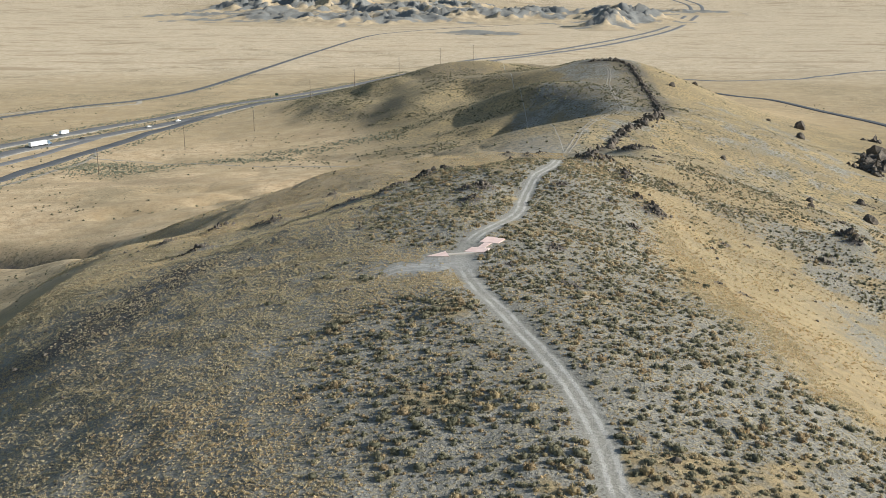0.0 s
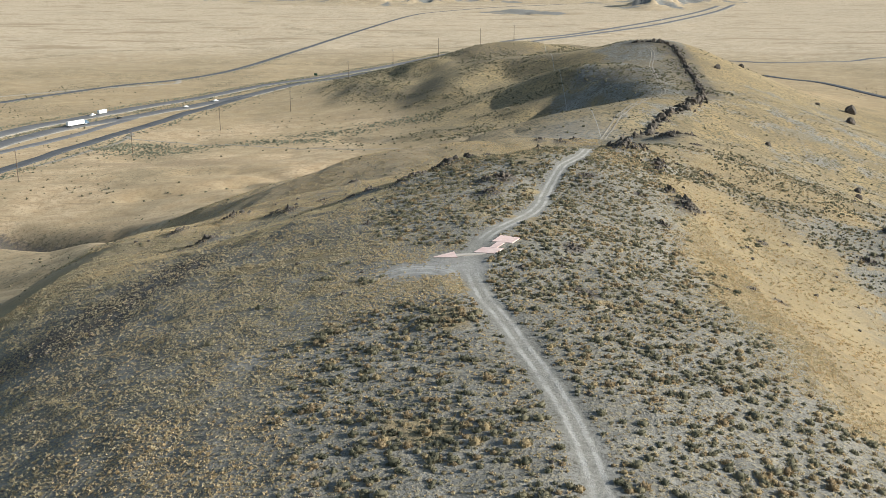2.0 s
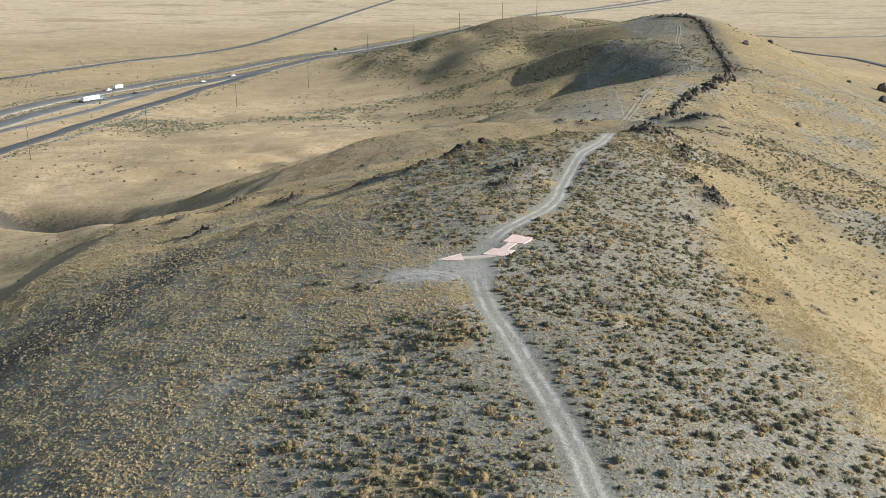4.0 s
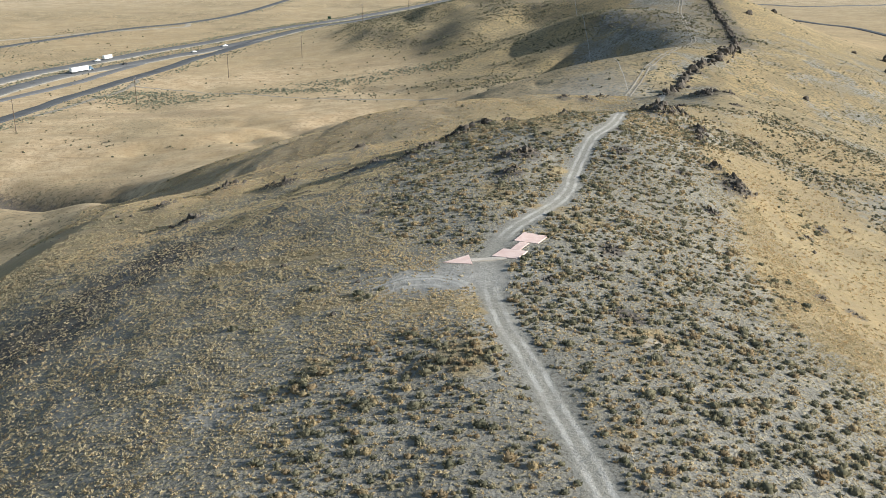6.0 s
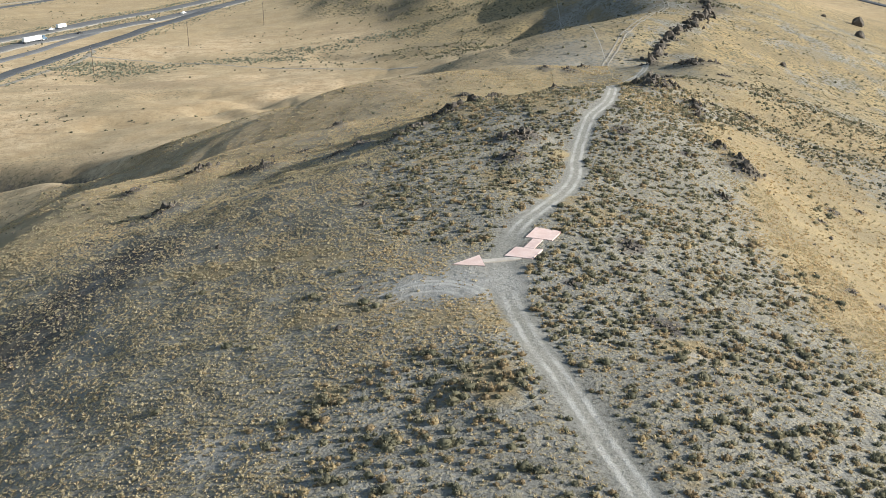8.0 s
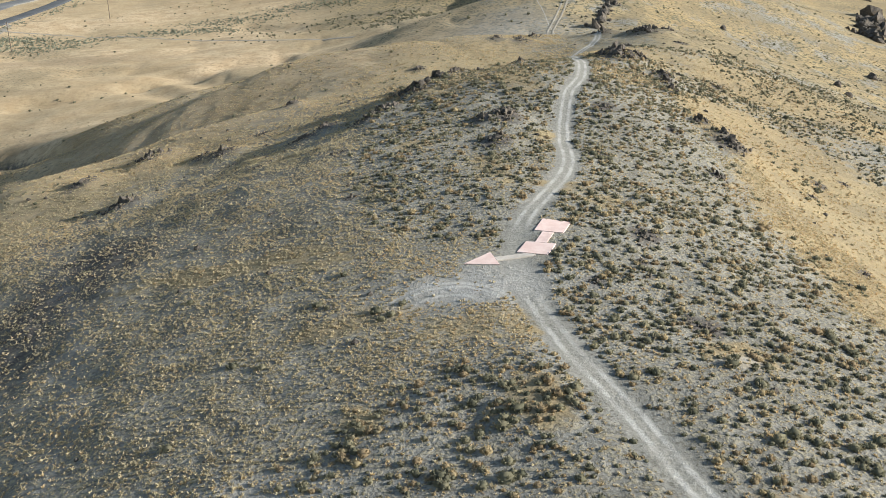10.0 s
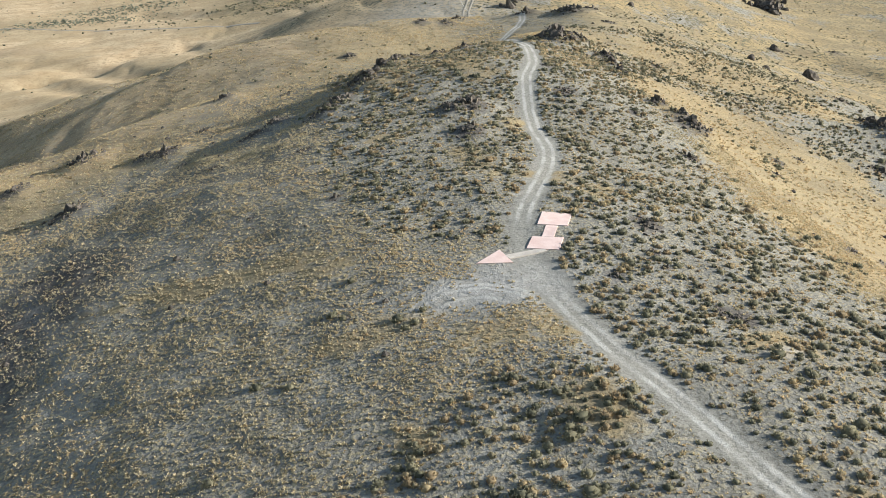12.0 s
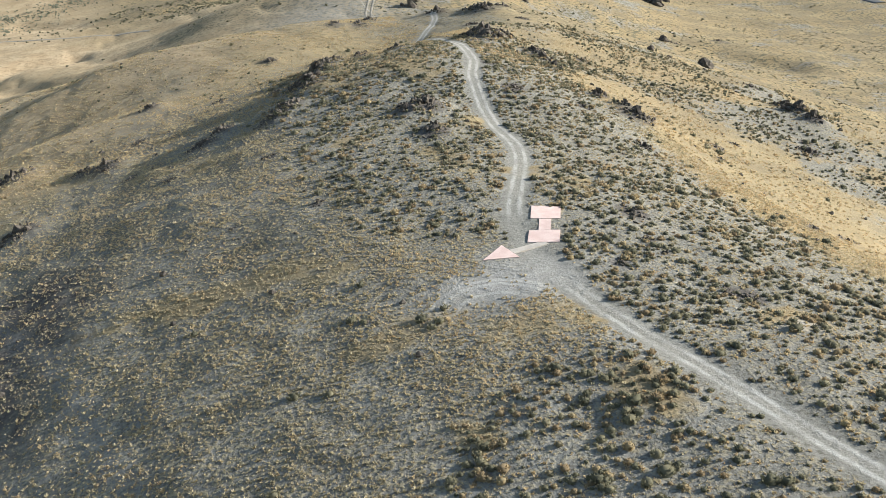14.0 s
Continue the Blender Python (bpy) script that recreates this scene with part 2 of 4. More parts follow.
def landform(x, y):
    x, y = np.asarray(x, float), np.asarray(y, float)
    z = np.full(x.shape, PLAIN)
    for cx, cy, a, b, turn, high in RIDGE + SPURS:
        c, s = math.cos(turn), math.sin(turn)
        u, v = (c * (x - cx) + s * (y - cy)) / a, (c * (y - cy) - s * (x - cx)) / b
        z = z + high * np.exp(-0.5 * (u * u + v * v))
    for cx, cy, wide, high in SWELLS:
        z = z + high * np.exp(-((x - cx) ** 2 + (y - cy) ** 2) / wide**2)
    far = np.hypot(x, y - 100)
    calm = road_calm(x, y)
    z = z + calm * step(350, 1400, far) * 2.6 * fractal(x * 0.6 + y * 0.15, y, 150, 3)
    z = z + np.maximum(0, y - 2500) * 0.016 * step(2500, 4000, y) + 40 * step(4100, 5000, y)
    # low hills far to the north and the spurs of the ridge
    for line, high, a, b in FINS:
        d = away(x, y, line, 90.0, True)
        a = np.where(y > 600, 1.45 * a, a)
        (ax, ay), (bx, by) = line[0], line[-1]
        u = ((x - ax) * (bx - ax) + (y - ay) * (by - ay)) / ((bx - ax) ** 2 + (by - ay) ** 2)
        ends = step(-0.25, 0.3, u) * (1 - step(0.7, 1.25, u)) * (1 - step(60, 88, np.abs(d)))
        z = z + 0.9 * ends * high * (1 + 0.12 * fractal(x, y, 60, 25, 2)) * np.exp(-np.where(d > 0, d / a, d / b) ** 2)
    for cx, cy, a, b, high in ((214, 4700, 320, 150, 30), (-480, 4600, 360, 160, 36)):
        bump = np.exp(-0.5 * (((x - cx) / a) ** 2 + ((y - cy) / b) ** 2))
        z = z + bump * (high + 0.6 * high * fractal(x, y, 140, 21, 4))
    low = calm * step(60, 160, np.hypot(x - 12, (y - 150) * 0.6)) * (1 - step(560, 650, y) * step(-190, -130, x))
    z = z + 0.5 * fractal(x, y, 34, 5, 3) * step(140, 260, far) * (1 - step(700, 1000, far)) + 0.22 * fractal(x, y, 14, 6, 2) * (1 - step(380, 560, far))
    z = z - low * 1.7 * (1 - np.abs(fractal(x * 0.7 + y * 0.3, y * 0.9, 75, 15, 2))) ** 4 - low * 0.8 * (1 - np.abs(fractal(x + y * 0.4, y, 33, 16, 2))) ** 5
    for cx, cy, wide, high, _ in OUTCROPS:
        z = z + 0.5 * high * np.exp(-(((x - cx - 0.3 * wide) / (1.0 * wide)) ** 2 + ((y - cy) / (1.5 * wide)) ** 2))
    z = z - 19.0 * np.exp(-0.5 * (((x - 53) / 22) ** 2 + ((y - 597) / 46) ** 2)) - 9.0 * np.exp(-0.5 * (((x - 18) / 22) ** 2 + ((y - 690) / 40) ** 2))
    z = z - 8.0 * np.exp(-((away(x, y, GULLY, 60.0) / 9.0) ** 2)) * step(-230, -190, x)
    z = z - 0.62 * np.exp(-(((x - 6) / 45) ** 2 + ((y - 125) / 62) ** 2))
    for w in WASHES:
        z = z - 2.6 * np.exp(-((away(x, y, w, 40.0) / 8.0) ** 2))
    return z


def marker_calm(x, y):
    return 1 - step(7.0, 13.0, np.hypot(np.asarray(x) - 4.5, np.asarray(y) - 150.5))


def ground(x, y):
    d = away(x, y, TRACK, 6.0)
    calm = np.maximum(marker_calm(x, y), 1 - step(2.0, 4.0, d))
    z = landform(x, y) + (1 - calm) * 0.13 * fractal(x, y, 3.2, 9, 3) * (1 - step(200, 320, np.hypot(x, y - 100)))
    for cx, cy in ((6.4, 150.2), (9.07, 156.1)):
        z = z - 0.09 * (1 - step(0.8, 2.6, np.hypot(x - cx, y - cy)))
    return z - 0.12 * (1 - step(0.8, 2.6, d))


def spread(near, lo, hi, fine, grow):
    """Grid lines: fine apart over near, then wider and wider out to lo and hi."""
    mid = list(np.arange(near[0], near[1] + fine, fine))
    gap, right = fine, mid[-1]
    while right < hi:
        gap *= grow
        right += gap
        mid.append(right)
    gap, left, out = fine, mid[0], []
    while left > lo:
        gap *= grow
        left -= gap
        out.append(left)
    return np.array(out[::-1] + mid)


xs = spread((-75, 85), -5600, 5600, 1.0, 1.034)
ys = spread((64, 235), -1500, 5600, 1.0, 1.0155)
gx, gy = np.meshgrid(xs, ys)
gz = ground(gx, gy)


def zat(x, y):
    """The height of the ground sheet."""
    x, y = np.asarray(x, float), np.asarray(y, float)
    i = np.clip(np.searchsorted(xs, x) - 1, 0, len(xs) - 2)
    j = np.clip(np.searchsorted(ys, y) - 1, 0, len(ys) - 2)
    u, v = (x - xs[i]) / (xs[i + 1] - xs[i]), (y - ys[j]) / (ys[j + 1] - ys[j])
    return (gz[j, i] * (1 - u) + gz[j, i + 1] * u) * (1 - v) + (gz[j + 1, i] * (1 - u) + gz[j + 1, i + 1] * u) * v


# ---- where what grows ----
def east_edge(y):
    return np.interp(y, [60, 90, 103, 123, 145, 182, 228, 262, 330, 440, 500, 560, 700], [46, 43, 40, 38, 37.5, 40, 43, 52, 66, 82, 104, 130, 150])


def west_edge(y):
    return np.interp(y, [60, 73, 82, 92, 104, 112, 118, 122, 126, 129, 146, 152, 156, 160, 174, 186, 199, 215, 245], [-7, -6, -8, -11, -12, -17, -17, -13, -4, 4, 5, 2, -4, -9, -12, -14, -15, -15, -8])


def spur_cover(x, y):
    d = np.minimum(away(x, y, SPUR, 40.0) - 4.5, away(x, y, SPUR_TOP, 40.0))
    return 1 - step(4, 9, d + 3 * fractal(x, y, 12, 37, 3))


def sage_cover(x, y):
    """Share of the ground that sagebrush holds."""
    rough = 2.6 * fractal(x, y, 14, 31, 3)
    top = step(-3, 3, x - west_edge(y) + rough) * (1 - step(-4, 5, x - east_edge(y) + rough)) * (1 - step(250, 300, y + 2 * rough))
    side = step(0.1, 0.5, fractal(x * 0.8 - y * 0.35, y * 0.5 + x * 0.2, 42, 35, 3)) * step(10, 22, x - east_edge(y)) * (1 - step(330, 480, y))
    return np.clip(np.maximum(top, np.maximum(0.6 * side, 0.85 * spur_cover(x, y))), 0, 1)


def hill_cover(x, y):
    """The brushy grey top of the far hill, west of its rim."""
    rim = np.interp(y, [520, 575, 655, 750, 800], [108, 126, 137, 144, 150])
    return step(530, 610, y) * (1 - step(1000, 1100, y)) * (1 - step(-4, 10, x - rim)) * step(7, 15, zat(x, y) - PLAIN)


# golden grass on the ridge top: x, y, half widths
GOLD_PATCHES = [(-3, 132, 9, 5), (-27, 157, 13, 3.5), (-37, 159, 7, 3), (20, 126, 4, 3), (2, 119, 3, 5), (15, 196, 4, 4), (-12, 137, 8, 3), (-5, 192, 4, 3), (13, 232, 6, 10)]


def gold_cover(x, y):
    """Share of the ground under golden dry grass."""
    rough = 6 * fractal(x, y, 24, 41, 3)
    east = step(-3, 8, x - east_edge(y) + rough * 0.7)
    west = step(0, 30, -48 - x + 0.25 * (y - 170) + 2 * rough)
    north = step(225, 300, y + 3 * rough)
    patch = 0.6 * step(0.5, 0.9, fractal(x, y, 15, 43, 3))
    for cx, cy, a, b in GOLD_PATCHES:
        patch = np.maximum(patch, 0.85 * np.exp(-(((x - cx) / a) ** 2 + ((y - cy) / b) ** 2)) * (1 + 0.4 * fractal(x, y, 4, 44, 2)))
    high = step(6, 16, zat(x, y) - PLAIN) * step(240, 320, y)
    north = north * (1 - high * (0.5 - 0.5 * step(-0.35, 0.35, fractal(x, y, 48, 45, 4))))
    east = east * (1 - 0.45 * step(60, 100, x) * step(-0.5, 0.5, fractal(x, y, 9, 48, 3))) * (1 - 0.45 * spur_cover(x, y)) * (1 - 0.7 * step(-0.1, 0.5, fractal(x * 0.9, y * 0.8, 14, 47, 4)) * step(22, 38, x - east_edge(y)))
    north = north * (1 - hill_cover(x, y) * (0.95 - 0.5 * step(0.1, 0.6, fractal(x, y, 60, 46, 4))))
    north = north * (1 - 0.6 * step(55, 80, x) * step(-0.3, 0.5, fractal(x, y, 11, 47, 4)) * (1 - step(600, 800, y)))
    return np.clip(np.maximum(np.maximum(east * (1 - 0.15 * step(260, 330, y)), west), np.maximum(north, patch)), 0, 1)


# shallow swales with low brush across the plain
SWALES = [smooth_line(p, 30.0) for p in (
    [(-394, 1998), (-339, 1912), (-260, 1750)], [(-353, 1822), (-291, 1759)], [(-443, 1472), (-385, 1507), (-319, 1479)], [(-628, 1246), (-565, 1303), (-500, 1396), (-442, 1467)],
    [(-484, 1162), (-381, 1064), (-341, 1074), (-327, 1154)], [(-204, 1863), (-98, 1817)], [(-188, 1498), (-107, 1529), (-4, 1494)], [(-757, 2248), (-689, 2158)],
    [(-609, 2095), (-548, 2025)], [(-505, 1928), (-472, 1904)], [(-480, 780), (-426, 846), (-408, 895), (-389, 964), (-359, 1004)], [(-264, 936), (-255, 1053), (-244, 1137)], [(-257, 1212), (-197, 1246), (-137, 1214)])]
RIM = smooth_line([(73, 440), (77, 450), (80, 461), (85, 474), (93, 489), (102, 506), (110, 530), (123, 560)], 1.0)
SPUR = smooth_line([(56, 254), (66, 247), (75, 238), (80, 224), (85, 209), (91, 195), (99, 177), (108, 156)], 4.0)
SPUR_TOP = smooth_line([(58, 301), (68, 297), (80, 293), (94, 288), (104, 279), (108, 263), (106, 246), (101, 228)], 4.0)
DARK_BAND = smooth_line([(-66, 55), (-72, 80), (-76, 104), (-71, 125), (-63, 142), (-52, 160), (-46, 172)], 4.0)
FAR_RIM = smooth_line([(126, 575), (131, 610), (137, 655), (142, 715), (144, 750), (143, 778), (134, 794), (118, 800)], 1.0)


def scree_shade_cover(x, y):
    """Share of dark broken basalt in the soil, plus slope shade painted the same."""
    x, y = np.asarray(x, float), np.asarray(y, float)
    out = np.zeros(x.shape)
    for cx, cy, wide, *_ in OUTCROPS + LEDGES:
        out = np.maximum(out, 1.0 * np.exp(-(((x - cx) / (wide * 1.3)) ** 2 + ((y - cy) / (wide * 1.7)) ** 2)))
    slope = (1 - step(180, 215, y)) * step(0.1, 0.7, fractal(x, y, 40, 51, 3)) * step(14, 34, -x) * (1 - step(-14, 14, -62 - x + 0.2 * (y - 150)))
    # this band is dark soil with the slope's shadow coloured in
    slope = np.maximum(slope, 1.0 * np.exp(-(((away(x, y, DARK_BAND, 60.0) + 5 * fractal(x, y, 16, 57, 3)) / 13.0) ** 2)))
    slope = np.maximum(slope, 1.3 * np.exp(-((away(x, y, GULLY, 30.0) / 9.0) ** 2)))
    far = np.exp(-((away(x, y, FAR_RIM, 40.0) / 16.0) ** 2)) + np.exp(-((away(x, y, RIM, 20.0) / 3.0) ** 2))
    # scree of the far hill, also standing in for shade of its spurs
    west = step(-0.35, 0.3, fractal(x, y, 70, 53, 4)) * step(0, 60, y - 690 - 0.8 * x) * (1 - step(1000, 1100, y)) * step(-140, -60, x) * (1 - step(70, 120, x))
    return np.clip(np.maximum.reduce([out, 0.75 * slope, far, 0.45 * west, 0.62 * hill_cover(x, y) * step(-0.15, 0.35, fractal(x, y, 55, 54, 4))]), 0, 1)


# ---- materials ----
class Nodes:
    """Shortcuts for building a node material."""

    def __init__(self, name):
        self.m = bpy.data.materials.new(name)
        self.m.use_nodes = True
        self.tree = self.m.node_tree
        self.bsdf = self.tree.nodes["Principled BSDF"]
        self.bsdf.inputs["Specular IOR Level"].default_value = 0.15
        self.where = self.tree.nodes.new("ShaderNodeTexCoord").outputs["Object"]

    def put(self, socket, value):
        if isinstance(value, bpy.types.NodeSocket):
            self.tree.links.new(value, socket)
        elif isinstance(value, tuple) and len(value) == 3 and socket.type == "RGBA":
            socket.default_value = (*value, 1)
        else:
            socket.default_value = value

    def noise(self, size, detail=4.0, rough=0.55, vector=None):
        n = self.tree.nodes.new("ShaderNodeTexNoise")
        n.inputs["Scale"].default_value, n.inputs["Detail"].default_value, n.inputs["Roughness"].default_value = 1 / size, detail, rough
        self.put(n.inputs["Vector"], vector or self.where)
        return n.outputs["Fac"]

    def ramp(self, value, lo, hi, to_lo=0.0, to_hi=1.0):
        n = self.tree.nodes.new("ShaderNodeMapRange")
        n.interpolation_type = "SMOOTHSTEP"
        for k, v in enumerate((value, lo, hi, to_lo, to_hi)):
            self.put(n.inputs[k], v)
        return n.outputs[0]

    def maths(self, kind, a, b=0.0):
        n = self.tree.nodes.new("ShaderNodeMath")
        n.operation = kind
        self.put(n.inputs[0], a)
        self.put(n.inputs[1], b)
        return n.outputs[0]

    def mix(self, fac, a, b):
        n = self.tree.nodes.new("ShaderNodeMix")
        n.data_type = "RGBA"
        self.put(n.inputs[0], fac)
        self.put(n.inputs[6], a)
        self.put(n.inputs[7], b)
        return n.outputs[2]

    def attr(self, name):
        n = self.tree.nodes.new("ShaderNodeAttribute")
        n.attribute_name = name
        return n.outputs["Fac"]

    def random(self):
        return self.tree.nodes.new("ShaderNodeObjectInfo").outputs["Random"]

    def bump(self, height, depth, strength=1.0, under=None):
        n = self.tree.nodes.new("ShaderNodeBump")
        n.inputs["Strength"].default_value, n.inputs["Distance"].default_value = strength, depth
        self.put(n.inputs["Height"], height)
        if under:
            self.put(n.inputs["Normal"], under)
        return n.outputs["Normal"]

    def done(self, colour, rough=0.9, normal=None, metal=0.0):
        self.put(self.bsdf.inputs["Base Color"], colour)
        self.put(self.bsdf.inputs["Roughness"], rough)
        self.put(self.bsdf.inputs["Metallic"], metal)
        if normal:
            self.put(self.bsdf.inputs["Normal"], normal)
        return self.m


def ground_material(name="desert_ground", rock_low=(0.07, 0.062, 0.056), rock_high=(0.17, 0.15, 0.13)):
    n = Nodes(name)
    n1, n2, n3, n4 = n.noise(9.0, 5), n.noise(1.6, 5), n.noise(0.32, 5, 0.7), n.noise(45.0, 5)
    soil = n.mix(n.ramp(n1, 0.35, 0.65), (0.215, 0.208, 0.183), (0.292, 0.284, 0.254))
    soil = n.mix(n.ramp(n3, 0.46, 0.62), soil, (0.13, 0.122, 0.10))
    soil = n.mix(n.maths("MULTIPLY", n.ramp(n2, 0.54, 0.74), 0.6), soil, (0.37, 0.362, 0.33))
    soil = n.mix(n.maths("MULTIPLY", n.ramp(n.noise(0.13, 3, 0.6), 0.60, 0.68), 0.7), soil, (0.40, 0.385, 0.345))
    gold = n.mix(n.ramp(n2, 0.3, 0.7), (0.26, 0.192, 0.098), (0.37, 0.28, 0.15))
    gold = n.mix(n.ramp(n4, 0.38, 0.62), gold, n.mix(n.ramp(n1, 0.3, 0.7), (0.30, 0.228, 0.118), (0.38, 0.298, 0.165)))
    gold = n.mix(n.maths("MULTIPLY", n.ramp(n3, 0.46, 0.66), 0.6), gold, (0.20, 0.155, 0.09))
    gold = n.mix(n.maths("MULTIPLY", n.ramp(n.noise(13.0, 6, 0.65), 0.44, 0.62), 0.55), gold, (0.205, 0.165, 0.105))
    base = n.mix(n.ramp(n.maths("ADD", n.attr("gold"), n.maths("MULTIPLY", n.maths("SUBTRACT", n2, 0.5), 1.1)), 0.35, 0.65), soil, gold)
    # beyond 800 m the plain is coloured less golden, as haze would show it
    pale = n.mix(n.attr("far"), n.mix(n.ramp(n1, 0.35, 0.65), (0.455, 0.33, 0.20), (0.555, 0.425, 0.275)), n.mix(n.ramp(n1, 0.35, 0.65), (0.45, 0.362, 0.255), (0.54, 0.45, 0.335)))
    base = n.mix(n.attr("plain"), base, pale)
    # streaks over the plain: bare earth and brush, with gully shadow painted in
    tall = n.tree.nodes.new("ShaderNodeVectorMath")
    tall.operation = "MULTIPLY"
    n.put(tall.inputs[0], n.where)
    tall.inputs[1].default_value = (0.22, 1.0, 1.0)
    streak = n.noise(60.0, 6, 0.6, tall.outputs[0])
    base = n.mix(n.maths("MULTIPLY", n.ramp(streak, 0.54, 0.66), n.maths("MULTIPLY", n.attr("plain"), 0.75)), base, (0.27, 0.20, 0.13))
    fine = n.noise(16.0, 5, 0.6, tall.outputs[0])
    base = n.mix(n.maths("MULTIPLY", n.ramp(fine, 0.57, 0.68), n.maths("MULTIPLY", n.attr("plain"), 0.7)), base, (0.22, 0.17, 0.11))
    base = n.mix(n.maths("MULTIPLY", n.ramp(n.noise(3.5, 5, 0.65, tall.outputs[0]), 0.52, 0.66), n.maths("MULTIPLY", n.attr("plain"), 0.6)), base, (0.26, 0.185, 0.105))
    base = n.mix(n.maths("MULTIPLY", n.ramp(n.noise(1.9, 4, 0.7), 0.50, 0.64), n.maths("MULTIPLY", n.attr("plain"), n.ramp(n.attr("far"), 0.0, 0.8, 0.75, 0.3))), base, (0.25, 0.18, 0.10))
    tuft = n.noise(0.42, 3, 0.5)
    # ground between tufts is darkened in place of the shadows they cast
    tuft_shade = n.mix(n.ramp(n3, 0.4, 0.65), (0.215, 0.20, 0.165), (0.15, 0.142, 0.12))
    base = n.mix(n.maths("MULTIPLY", n.attr("tufty"), n.ramp(n2, 0.3, 0.65, 0.75, 0.35)), base, tuft_shade)
    base = n.mix(n.maths("MULTIPLY", n.ramp(tuft, 0.49, 0.60), n.maths("MULTIPLY", n.attr("tufty"), 0.7)), base, n.mix(n.ramp(n1, 0.35, 0.65), (0.33, 0.285, 0.18), (0.42, 0.355, 0.22)))
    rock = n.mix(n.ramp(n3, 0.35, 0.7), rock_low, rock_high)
    base = n.mix(n.ramp(n.maths("ADD", n.attr("scree_shade"), n.maths("MULTIPLY", n.maths("SUBTRACT", n2, 0.5), 1.0)), 0.4, 0.85), base, rock)
    # scrub too far off to be built singly
    dots = n.noise(1.7, 2, 0.5)
    base = n.mix(n.maths("MULTIPLY", n.ramp(n.maths("ADD", dots, n.maths("MULTIPLY", n.attr("scrub"), 0.09)), 0.61, 0.68), n.attr("scrub")), base, (0.13, 0.118, 0.075))
    base = n.mix(n.maths("MULTIPLY", n.ramp(n.noise(22.0, 6, 0.65), 0.46, 0.62), n.maths("MULTIPLY", n.attr("scrub"), 0.65)), base, (0.205, 0.165, 0.10))
    # the wheel track: two pale ruts, a darker crown, dusty edges
    d = n.maths("ABSOLUTE", n.maths("ADD", n.maths("MULTIPLY", n.attr("track"), 1.18), n.maths("MULTIPLY", n.maths("SUBTRACT", n.noise(3.0, 4), 0.5), 0.5)))
    bed = n.mix(n.ramp(n3, 0.4, 0.66), (0.235, 0.226, 0.196), (0.325, 0.313, 0.276))
    base = n.mix(n.ramp(n.maths("ADD", d, n.maths("MULTIPLY", n.maths("SUBTRACT", n.noise(0.7, 4), 0.5), 1.3)), 1.6, 1.0), base, bed)
    d2 = n.maths("ADD", d, n.maths("MULTIPLY", n.maths("SUBTRACT", n.noise(0.9, 4), 0.5), 0.45))
    rut = n.maths("MULTIPLY", n.ramp(d2, 0.26, 0.62), n.ramp(d2, 1.18, 0.84))
    base = n.mix(n.maths("MULTIPLY", rut, n.maths("MULTIPLY", n.ramp(n.noise(4.0, 4), 0.38, 0.6, 0.35, 1.0), n.maths("MULTIPLY", n.attr("worn"), n.ramp(n.attr("bare"), 0.7, 0.2)))), base, n.mix(n3, (0.37, 0.357, 0.325), (0.49, 0.472, 0.435)))
    bare = n.maths("MULTIPLY", n.attr("bare"), n.ramp(n2, 0.25, 0.6, 0.35, 1.0))
    base = n.mix(bare, base, n.mix(n.ramp(n3, 0.35, 0.7), (0.315, 0.305, 0.28), (0.465, 0.45, 0.42)))
    # tyre arcs where vehicles turn beside the arrow
    spot = n.tree.nodes.new("ShaderNodeVectorMath")
    spot.operation = "DISTANCE"
    n.put(spot.inputs[0], n.where)
    spot.inputs[1].default_value = (-4.0, 136.5, 69.0)
    ring = n.maths("ADD", spot.outputs["Value"], n.maths("MULTIPLY", n.noise(2.5, 2), 0.7))
    for far in (4.2, 5.9, 6.7):
        arc = n.ramp(n.maths("ABSOLUTE", n.maths("SUBTRACT", ring, far)), 0.34, 0.12)
        base = n.mix(n.maths("MULTIPLY", arc, n.maths("MULTIPLY", n.attr("bare"), 0.6)), base, (0.52, 0.50, 0.46))
    normal = n.bump(n3, 0.10, 0.8, n.bump(n.maths("MULTIPLY", n.ramp(tuft, 0.42, 0.66), n.attr("tufty")), 0.22, 0.45))
    normal = n.bump(n2, 0.22, 0.8, normal)
    normal = n.bump(n1, 0.3, 0.6, normal)
    # standing dry grass catches a low sun
    fuzz = n.maths("ADD", n.maths("MULTIPLY", n.attr("plain"), 0.03), n.maths("MULTIPLY", n.attr("gold"), 0.06))
    n.put(n.bsdf.inputs["Sheen Weight"], fuzz)
    n.put(n.bsdf.inputs["Sheen Roughness"], 0.5)
    n.put(n.bsdf.inputs["Sheen Tint"], (0.85, 0.70, 0.46))
    return n.done(base, 0.95, normal)


def speckled(name, low, high, size, rough=0.85, depth=0.0, metal=0.0, fine=None):
    n = Nodes(name)
    a, b = n.noise(size, 5), n.noise(size * 0.12, 4, 0.65)
    colour = n.mix(n.ramp(a, 0.32, 0.68), low, high)
    if fine:
        colour = n.mix(n.maths("MULTIPLY", n.ramp(b, 0.5, 0.72), 0.6), colour, fine)
    return n.done(colour, rough, n.bump(b, depth, 0.8, n.bump(a, depth * 3, 0.6)) if depth else None, metal)


